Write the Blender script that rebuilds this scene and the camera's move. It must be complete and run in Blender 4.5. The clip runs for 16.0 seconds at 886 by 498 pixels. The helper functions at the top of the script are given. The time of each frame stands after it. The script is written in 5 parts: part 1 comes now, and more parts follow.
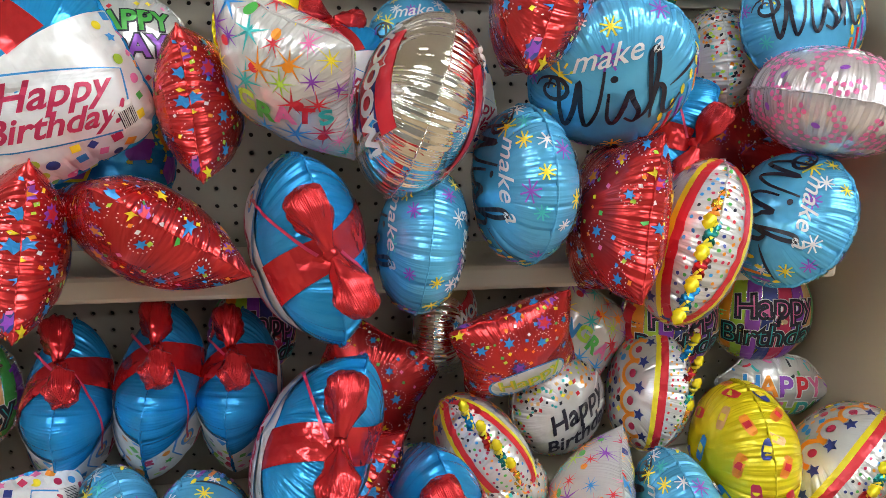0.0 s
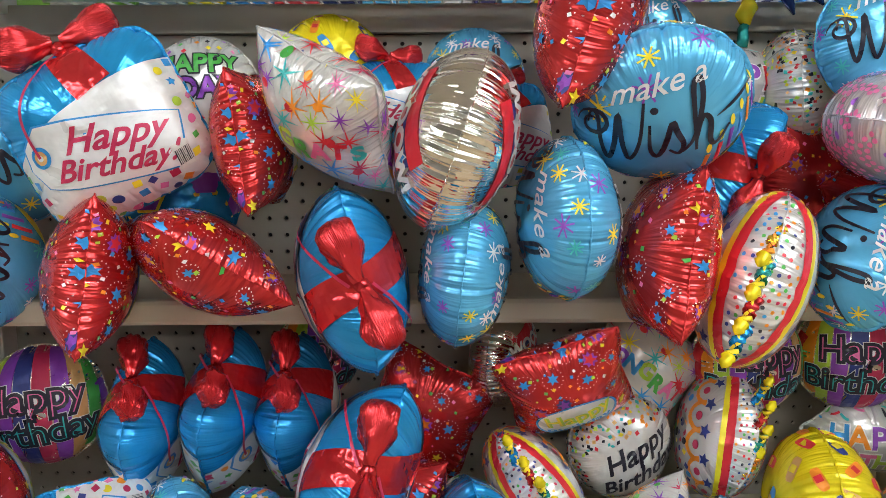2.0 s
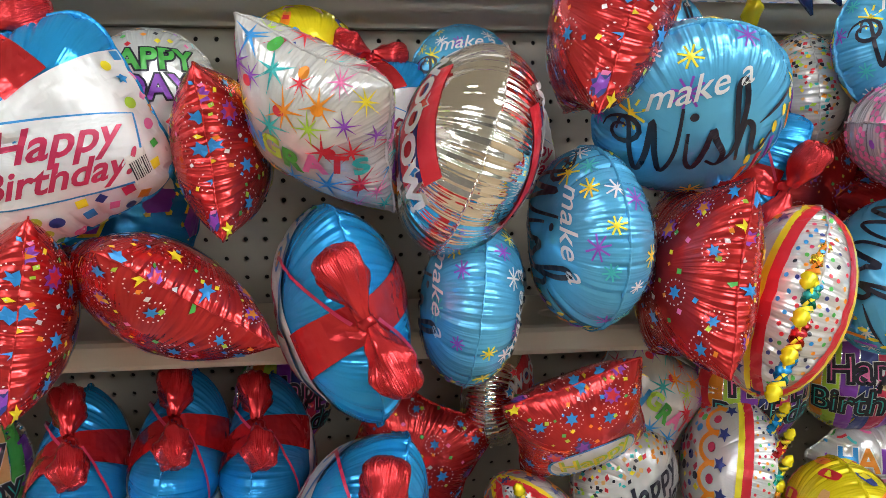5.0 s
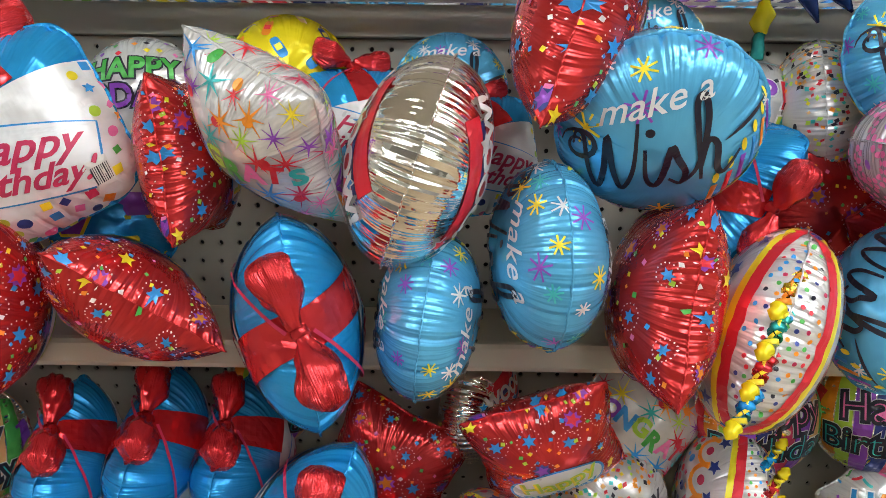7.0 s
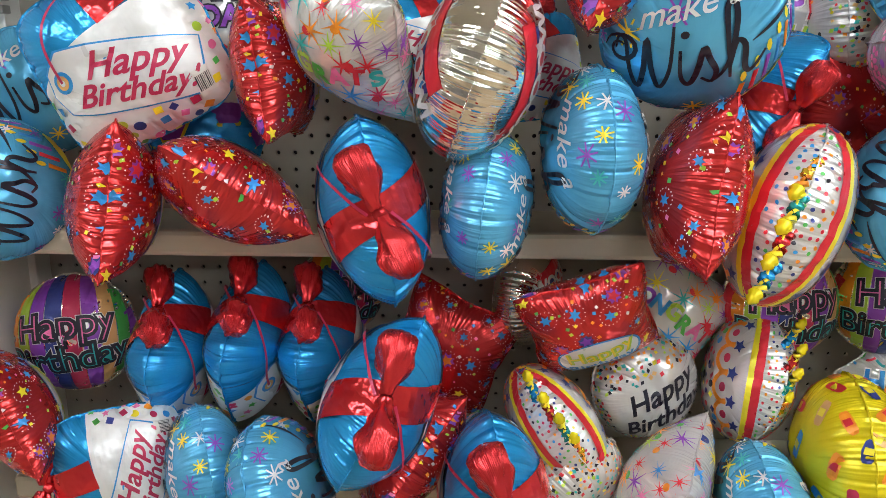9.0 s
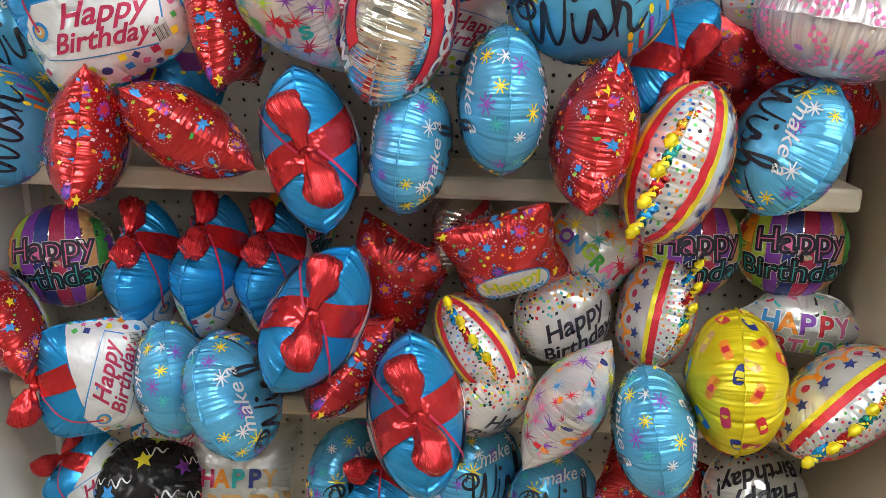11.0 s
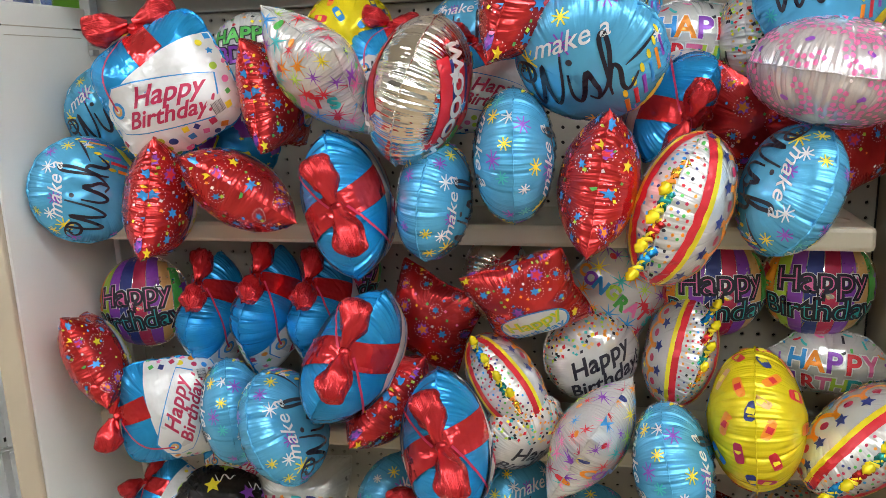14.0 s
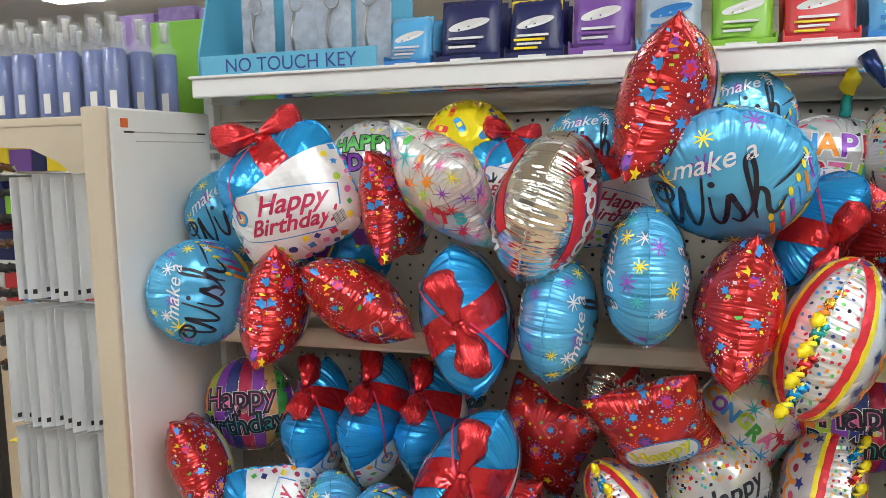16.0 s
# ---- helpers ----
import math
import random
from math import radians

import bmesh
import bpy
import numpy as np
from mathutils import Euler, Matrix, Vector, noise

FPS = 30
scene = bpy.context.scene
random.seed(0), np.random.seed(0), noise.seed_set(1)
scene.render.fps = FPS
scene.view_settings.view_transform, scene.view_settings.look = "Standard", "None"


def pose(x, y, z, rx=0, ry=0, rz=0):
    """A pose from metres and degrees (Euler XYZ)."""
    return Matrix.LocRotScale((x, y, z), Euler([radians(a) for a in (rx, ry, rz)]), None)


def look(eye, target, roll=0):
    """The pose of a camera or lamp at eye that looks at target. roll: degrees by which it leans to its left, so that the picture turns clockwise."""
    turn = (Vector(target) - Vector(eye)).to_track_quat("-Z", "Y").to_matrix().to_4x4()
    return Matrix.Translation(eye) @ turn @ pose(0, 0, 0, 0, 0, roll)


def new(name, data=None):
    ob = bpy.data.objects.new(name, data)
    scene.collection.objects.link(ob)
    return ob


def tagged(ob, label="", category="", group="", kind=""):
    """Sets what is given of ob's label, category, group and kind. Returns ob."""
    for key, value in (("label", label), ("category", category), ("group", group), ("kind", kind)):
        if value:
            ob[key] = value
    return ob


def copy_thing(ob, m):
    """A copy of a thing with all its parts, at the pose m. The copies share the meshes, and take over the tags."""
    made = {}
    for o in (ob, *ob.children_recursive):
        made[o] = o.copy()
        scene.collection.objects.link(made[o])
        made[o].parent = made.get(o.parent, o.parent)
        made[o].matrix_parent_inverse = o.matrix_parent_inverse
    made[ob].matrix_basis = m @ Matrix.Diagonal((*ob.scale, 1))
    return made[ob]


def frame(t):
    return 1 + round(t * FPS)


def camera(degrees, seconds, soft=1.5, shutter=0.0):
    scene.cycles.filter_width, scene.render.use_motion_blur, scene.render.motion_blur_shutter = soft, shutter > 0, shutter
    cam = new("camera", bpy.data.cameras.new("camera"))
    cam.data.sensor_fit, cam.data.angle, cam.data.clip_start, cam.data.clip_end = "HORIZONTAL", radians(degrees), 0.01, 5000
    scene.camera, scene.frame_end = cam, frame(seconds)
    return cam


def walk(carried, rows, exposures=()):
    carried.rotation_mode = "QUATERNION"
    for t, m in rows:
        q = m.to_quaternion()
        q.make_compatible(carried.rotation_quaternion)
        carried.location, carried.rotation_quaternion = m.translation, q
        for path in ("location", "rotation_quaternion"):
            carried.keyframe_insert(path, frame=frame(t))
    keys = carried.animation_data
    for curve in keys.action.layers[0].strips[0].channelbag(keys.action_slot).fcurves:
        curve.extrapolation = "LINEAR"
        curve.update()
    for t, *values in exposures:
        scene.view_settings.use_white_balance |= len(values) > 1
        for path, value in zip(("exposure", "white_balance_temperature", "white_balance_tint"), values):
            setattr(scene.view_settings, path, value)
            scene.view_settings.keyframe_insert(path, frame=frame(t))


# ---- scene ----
cam = camera(59.1, 16.0, 0.75)
PATH = [
    (0, (0.005, 0.017, 1.341), (0.38, 1.941, 0.946), 0.7),
    (0.5, (0.051, 0.005, 1.345), (0.328, 1.95, 0.97), 0.6),
    (1, (0.093, 0.002, 1.349), (0.274, 1.962, 0.992), 0.4),
    (1.5, (0.116, -0.003, 1.357), (0.206, 1.965, 1.012), 0.1),
    (2, (0.13, 0.002, 1.356), (0.14, 1.972, 1.013), -0.3),
    (2.5, (0.135, 0.009, 1.348), (0.092, 1.979, 1.004), -1.0),
    (3, (0.111, 0.02, 1.348), (0.123, 1.99, 1.003), -1.7),
    (3.2, (0.092, 0.027, 1.35), (0.16, 1.996, 1.008), -2.0),
    (5.3, (0.021, 0.153, 1.355), (0.284, 2.109, 1.034), -0.0),
    (5.5, (0.059, 0.16, 1.362), (0.29, 2.121, 1.043), 0.2),
    (6, (0.128, 0.162, 1.368), (0.279, 2.132, 1.061), 0.7),
    (6.5, (0.168, 0.147, 1.371), (0.227, 2.122, 1.059), 0.8),
    (7, (0.183, 0.14, 1.366), (0.166, 2.113, 1.042), 0.7),
    (7.5, (0.187, 0.131, 1.357), (0.119, 2.099, 1.005), 0.3),
    (8, (0.168, 0.098, 1.342), (0.079, 2.059, 0.96), -0.1),
    (8.5, (0.155, 0.06, 1.329), (0.061, 2.014, 0.911), -0.2),
    (9, (0.156, 0.011, 1.324), (0.057, 1.957, 0.872), -0.1),
    (9.5, (0.166, -0.042, 1.317), (0.064, 1.895, 0.828), 0.1),
    (10, (0.193, -0.065, 1.317), (0.086, 1.863, 0.798), 0.4),
    (10.2, (0.215, -0.075, 1.318), (0.1, 1.85, 0.786), 0.6),
    (12.3, (0.4, -0.159, 1.332), (0.109, 1.743, 0.785), 0.1),
    (12.5, (0.41, -0.165, 1.336), (0.098, 1.736, 0.797), -0.1),
    (13, (0.425, -0.179, 1.342), (0.069, 1.721, 0.829), -0.8),
    (13.5, (0.435, -0.187, 1.347), (0.035, 1.713, 0.866), -1.4),
    (14, (0.435, -0.186, 1.35), (-0.005, 1.714, 0.909), -1.9),
    (14.5, (0.437, -0.189, 1.361), (-0.048, 1.71, 0.962), -2.1),
    (15, (0.424, -0.186, 1.375), (-0.102, 1.711, 1.021), -2.3),
    (15.5, (0.396, -0.175, 1.381), (-0.168, 1.72, 1.084), -1.9),
    (16, (0.348, -0.16, 1.399), (-0.264, 1.729, 1.162), -1.1),
]
walk(cam, [(t, look(eye, target, roll)) for t, eye, target, roll in PATH])

# ---- world and light ----
world = bpy.data.worlds.new("world")
scene.world = world
world.use_nodes = True
world.node_tree.nodes["Background"].inputs[0].default_value = (0.9, 0.95, 1.0, 1)
world.node_tree.nodes["Background"].inputs[1].default_value = 0.25


# ---- materials ----
def nodes_of(name):
    m = bpy.data.materials.new(name)
    m.use_nodes = True
    nt = m.node_tree
    return m, nt, nt.nodes["Principled BSDF"]


def foil(name, col, metal=0.75, rough=0.22, crease=0.35, vary=0.12, coat=0.0):
    """Printed balloon foil: fine creases run from the seam towards the middle."""
    m, nt, p = nodes_of(name)
    p.inputs["Metallic"].default_value = metal
    p.inputs["Coat Weight"].default_value = coat
    p.inputs["Coat Roughness"].default_value = 0.08
    uv = nt.nodes.new("ShaderNodeUVMap")
    sc = nt.nodes.new("ShaderNodeMapping")
    sc.inputs["Scale"].default_value = (54, 0.7, 1)
    fine = nt.nodes.new("ShaderNodeTexNoise")
    fine.inputs["Scale"].default_value = 1.0
    fine.inputs["Detail"].default_value = 1
    tc = nt.nodes.new("ShaderNodeTexCoord")
    big = nt.nodes.new("ShaderNodeTexNoise")
    big.inputs["Scale"].default_value = 2.6
    big.inputs["Detail"].default_value = 2
    add = nt.nodes.new("ShaderNodeMath")
    add.operation = "ADD"
    mul = nt.nodes.new("ShaderNodeMath")
    mul.operation = "MULTIPLY"
    mul.inputs[1].default_value = 0.55
    bump = nt.nodes.new("ShaderNodeBump")
    bump.inputs["Strength"].default_value = crease
    bump.inputs["Distance"].default_value = 0.035
    ramp = nt.nodes.new("ShaderNodeMapRange")
    ramp.inputs["To Min"].default_value = rough * 0.75
    ramp.inputs["To Max"].default_value = rough * 1.3
    mix = nt.nodes.new("ShaderNodeMix")
    mix.data_type = "RGBA"
    mix.inputs["A"].default_value = (*[c * (1 - vary) for c in col], 1)
    mix.inputs["B"].default_value = (*[min(1, c * (1 + vary)) for c in col], 1)
    nt.links.new(uv.outputs[0], sc.inputs[0])
    nt.links.new(sc.outputs[0], fine.inputs["Vector"])
    nt.links.new(tc.outputs["Object"], big.inputs["Vector"])
    sep = nt.nodes.new("ShaderNodeSeparateXYZ")
    pw = nt.nodes.new("ShaderNodeMath")
    pw.operation = "POWER"
    pw.inputs[1].default_value = 3.5
    fade = nt.nodes.new("ShaderNodeMath")
    fade.operation = "MULTIPLY"
    nt.links.new(uv.outputs[0], sep.inputs[0])
    nt.links.new(sep.outputs[1], pw.inputs[0])
    nt.links.new(pw.outputs[0], fade.inputs[0])
    nt.links.new(fine.outputs[0], fade.inputs[1])
    nt.links.new(fade.outputs[0], add.inputs[0])
    nt.links.new(big.outputs[0], mul.inputs[0])
    nt.links.new(mul.outputs[0], add.inputs[1])
    nt.links.new(add.outputs[0], bump.inputs["Height"])
    nt.links.new(bump.outputs[0], p.inputs["Normal"])
    nt.links.new(big.outputs[0], ramp.inputs[0])
    nt.links.new(ramp.outputs[0], p.inputs["Roughness"])
    nt.links.new(big.outputs[0], mix.inputs["Factor"])
    nt.links.new(mix.outputs["Result"], p.inputs["Base Color"])
    return m


def ink(name, col, metal=0.14, rough=0.3):
    """Ink printed on foil."""
    m, nt, p = nodes_of(name)
    p.inputs["Base Color"].default_value = (*col, 1)
    p.inputs["Metallic"].default_value = metal
    tc = nt.nodes.new("ShaderNodeTexCoord")
    n = nt.nodes.new("ShaderNodeTexNoise")
    n.inputs["Scale"].default_value = 3
    r = nt.nodes.new("ShaderNodeMapRange")
    r.inputs["To Min"].default_value = rough * 0.7
    r.inputs["To Max"].default_value = rough * 1.4
    b = nt.nodes.new("ShaderNodeBump")
    b.inputs["Strength"].default_value = 0.2
    b.inputs["Distance"].default_value = 0.04
    nt.links.new(tc.outputs["Object"], n.inputs["Vector"])
    nt.links.new(n.outputs[0], r.inputs[0])
    nt.links.new(r.outputs[0], p.inputs["Roughness"])
    nt.links.new(n.outputs[0], b.inputs["Height"])
    nt.links.new(b.outputs[0], p.inputs["Normal"])
    return m


def plain(name, col, rough=0.5, metal=0.0, scale=20, vary=0.08, bump=0.05, stretch=(1, 1, 1)):
    """Paint, card, plastic: a little uneven in tone and gloss."""
    m, nt, p = nodes_of(name)
    p.inputs["Metallic"].default_value = metal
    tc = nt.nodes.new("ShaderNodeTexCoord")
    mp = nt.nodes.new("ShaderNodeMapping")
    mp.inputs["Scale"].default_value = stretch
    n = nt.nodes.new("ShaderNodeTexNoise")
    n.inputs["Scale"].default_value = scale
    n.inputs["Detail"].default_value = 6
    n2 = nt.nodes.new("ShaderNodeTexNoise")
    n2.inputs["Scale"].default_value = scale * 0.12
    n2.inputs["Detail"].default_value = 3
    av = nt.nodes.new("ShaderNodeMath")
    av.operation = "MULTIPLY_ADD"
    av.inputs[1].default_value = 0.5
    hl = nt.nodes.new("ShaderNodeMath")
    hl.operation = "MULTIPLY"
    hl.inputs[1].default_value = 0.5
    mix = nt.nodes.new("ShaderNodeMix")
    mix.data_type = "RGBA"
    mix.inputs["A"].default_value = (*[c * (1 - 2 * vary) for c in col], 1)
    mix.inputs["B"].default_value = (*[min(1, c * (1 + 1.2 * vary)) for c in col], 1)
    r = nt.nodes.new("ShaderNodeMapRange")
    r.inputs["To Min"].default_value = rough * 0.8
    r.inputs["To Max"].default_value = min(1, rough * 1.25)
    b = nt.nodes.new("ShaderNodeBump")
    b.inputs["Strength"].default_value = bump
    b.inputs["Distance"].default_value = 0.004
    L = nt.links.new
    L(tc.outputs["Object"], mp.inputs[0])
    L(mp.outputs[0], n.inputs["Vector"])
    L(mp.outputs[0], n2.inputs["Vector"])
    L(n2.outputs[0], hl.inputs[0])
    L(n.outputs[0], av.inputs[0])
    L(hl.outputs[0], av.inputs[2])
    L(av.outputs[0], mix.inputs["Factor"])
    L(mix.outputs["Result"], p.inputs["Base Color"])
    L(n.outputs[0], r.inputs[0])
    L(r.outputs[0], p.inputs["Roughness"])
    L(n.outputs[0], b.inputs["Height"])
    L(b.outputs[0], p.inputs["Normal"])
    return m


def glow(name, col, strength):
    m, nt, p = nodes_of(name)
    p.inputs["Base Color"].default_value = (0.9, 0.9, 0.9, 1)
    p.inputs["Emission Color"].default_value = (*col, 1)
    p.inputs["Emission Strength"].default_value = strength
    return m


def clear(name, col, rough=0.05, see=0.3):
    """Thin clear plastic, mostly seen through."""
    m, nt, p = nodes_of(name)
    p.inputs["Base Color"].default_value = (*col, 1)
    p.inputs["Roughness"].default_value = rough
    p.inputs["Alpha"].default_value = see
    return m


M = dict(
    red=foil("red_foil", (0.72, 0.044, 0.046), 0.68, 0.14, 0.28),
    deep=foil("ribbon_red_foil", (0.76, 0.042, 0.050), 0.66, 0.14, 0.5),
    blue=foil("sky_blue_foil", (0.12, 0.52, 0.86), 0.34, 0.16, 0.24),
    royal=foil("royal_blue_foil", (0.020, 0.36, 0.80), 0.42, 0.14, 0.3),
    white=foil("white_foil", (0.82, 0.82, 0.81), 0.40, 0.17, 0.22, 0.06),
    silver=foil("silver_foil", (0.90, 0.87, 0.80), 1.0, 0.06, 0.32, 0.04),
    yellow=foil("yellow_foil", (0.90, 0.74, 0.015), 0.25, 0.22, 0.2),
    gold=foil("gold_foil", (0.88, 0.60, 0.05), 0.8, 0.2, 0.8),
    black=foil("black_foil", (0.03, 0.027, 0.027), 0.5, 0.2, 0.4),
    grey=foil("pearl_grey_foil", (0.62, 0.61, 0.57), 0.5, 0.3, 0.35),
    pinkf=foil("pearl_pink_foil", (0.85, 0.80, 0.82), 0.55, 0.24, 0.3),
    teal=foil("teal_foil", (0.03, 0.40, 0.36), 0.6, 0.2, 0.7),
    i_white=ink("white_ink", (0.78, 0.78, 0.78), 0.15),
    i_black=ink("black_ink", (0.015, 0.015, 0.03), 0.1),
    i_blue=ink("blue_ink", (0.03, 0.30, 0.72)),
    i_navy=ink("navy_ink", (0.03, 0.05, 0.25)),
    i_orange=ink("orange_ink", (0.90, 0.30, 0.02)),
    i_yellow=ink("yellow_ink", (0.90, 0.75, 0.03)),
    i_green=ink("green_ink", (0.08, 0.45, 0.08)),
    i_lime=ink("lime_ink", (0.45, 0.68, 0.06)),
    i_purple=ink("purple_ink", (0.27, 0.06, 0.50)),
    i_red=ink("red_ink", (0.75, 0.03, 0.05)),
    i_crimson=ink("crimson_ink", (0.55, 0.03, 0.10)),
    i_pink=ink("pink_ink", (0.80, 0.18, 0.42)),
    i_teal=ink("teal_ink", (0.04, 0.48, 0.48)),
    i_tan=ink("tan_ink", (0.72, 0.42, 0.16)),
    paint=plain("ivory_shelf_paint", (0.66, 0.60, 0.47), 0.42, scale=14, vary=0.05),
    panel=plain("off_white_panel_paint", (0.82, 0.82, 0.79), 0.45, scale=9, vary=0.06),
    cream=plain("cream_edge_paint", (0.58, 0.49, 0.37), 0.45, scale=10, vary=0.07),
    peg=plain("pegboard_paint", (0.47, 0.44, 0.37), 0.55, scale=25, vary=0.06),
    # near-black that stands in for shade in holes and slot ends
    dark=plain("hole_shade", (0.02, 0.018, 0.015), 0.8),
    lip=plain("white_shelf_paint", (0.82, 0.82, 0.80), 0.35, scale=12, vary=0.04),
    steel=plain("zinc_steel", (0.45, 0.45, 0.45), 0.35, 0.9),
    stick=plain("white_plastic_stick", (0.75, 0.75, 0.73), 0.35),
    label=plain("paper_label", (0.78, 0.77, 0.74), 0.6),
    floor=plain("tan_vinyl_floor", (0.40, 0.30, 0.19), 0.4, scale=6, vary=0.22, stretch=(1, 6, 1)),
    wall=plain("store_wall_paint", (0.62, 0.62, 0.60), 0.7, scale=5),
    ceil=plain("ceiling_tile", (0.75, 0.75, 0.74), 0.8, scale=30),
    lamp=glow("fluorescent_tube_light", (0.935, 0.98, 0.995), 18.8),
    folder=plain("white_folder_card", (0.90, 0.91, 0.93), 0.4, scale=18, vary=0.04),
    green=plain("green_card", (0.22, 0.52, 0.04), 0.5),
    sky=plain("light_blue_card", (0.12, 0.46, 0.66), 0.45),
    liquid=plain("blue_lotion", (0.11, 0.17, 0.45), 0.12, scale=6, vary=0.2),
    plastic=clear("clear_plastic", (0.93, 0.95, 0.98), 0.08, 0.14),
    rubber=plain("black_rubber", (0.02, 0.02, 0.02), 0.6),
)

M["navy_foil"] = foil("navy_foil", (0.02, 0.04, 0.14), 0.6, 0.2)
M["orange_card"] = plain("orange_sticker", (0.80, 0.16, 0.03), 0.5)
M["pouch"] = plain("printed_pouch", (0.45, 0.52, 0.62), 0.15, scale=60, vary=0.4, bump=0.3)
M["purple_mix"] = plain("purple_packet_print", (0.30, 0.18, 0.50), 0.4, scale=70, vary=0.45)
M["sign"] = plain("yellow_sign_vinyl", (0.85, 0.70, 0.02), 0.4)
# dark paint for the added wall that dims light and foil reflections
M["aisle"] = plain("light_block_paint", (0.26, 0.25, 0.24), 0.6, scale=3, vary=0.3)
M["tort"] = plain("brown_plastic", (0.12, 0.05, 0.02), 0.25, scale=40, vary=0.3)


def card(name, col, rough=0.32):
    return plain(name, col, rough, scale=30, vary=0.12, bump=0.25)


# ---- building helpers ----
def mesh_from(name, verts, faces, mat, smooth=False, uvs=None):
    me = bpy.data.meshes.new(name)
    me.from_pydata([tuple(v) for v in verts], [], faces)
    me.materials.append(mat)
    if uvs is not None:
        layer = me.uv_layers.new(name="UVMap")
        for l in me.loops:
            layer.data[l.index].uv = uvs[l.vertex_index]
    if smooth:
        me.polygons.foreach_set("use_smooth", [True] * len(me.polygons))
    me.update()
    return me


def put(name, me, parent=None, label="", m=None):
    ob = new(name, me)
    if parent is not None:
        ob.parent = parent
    if m is not None:
        ob.matrix_basis = m
    if label:
        ob["label"] = label
    return ob


def part(name, bm, mat, parent=None, label="", m=None, smooth=False):
    me = bpy.data.meshes.new(name)
    bm.to_mesh(me)
    bm.free()
    me.materials.append(mat)
    if smooth:
        me.polygons.foreach_set("use_smooth", [True] * len(me.polygons))
    return put(name, me, parent, label, m)


def box(x0, x1, y0, y1, z0, z1, bevel=0.003):
    bm = bmesh.new()
    bmesh.ops.create_cube(bm, size=1)
    for v in bm.verts:
        v.co = ((x0 + x1) / 2 + v.co.x * (x1 - x0), (y0 + y1) / 2 + v.co.y * (y1 - y0), (z0 + z1) / 2 + v.co.z * (z1 - z0))
    if bevel:
        bmesh.ops.bevel(bm, geom=bm.edges[:], offset=bevel, segments=2, affect="EDGES", profile=0.5)
    return bm


def tube(pts, rad, mat, name, parent=None, label="", sides=8, taper=None):
    pts = [Vector(p) for p in pts]
    verts, faces = [], []
    for i, p in enumerate(pts):
        d = (pts[min(i + 1, len(pts) - 1)] - pts[max(i - 1, 0)]).normalized()
        a = d.orthogonal().normalized()
        b = d.cross(a)
        r = rad if taper is None else rad * taper[i]
        for k in range(sides):
            t = 2 * math.pi * k / sides
            verts.append(p + r * (math.cos(t) * a + math.sin(t) * b))
    for i in range(len(pts) - 1):
        for k in range(sides):
            k2 = (k + 1) % sides
            faces.append((i * sides + k, i * sides + k2, (i + 1) * sides + k2, (i + 1) * sides + k))
    faces.append(tuple(range(sides))[::-1])
    faces.append(tuple((len(pts) - 1) * sides + k for k in range(sides)))
    return put(name, mesh_from(name, verts, faces, mat, True), parent, label)


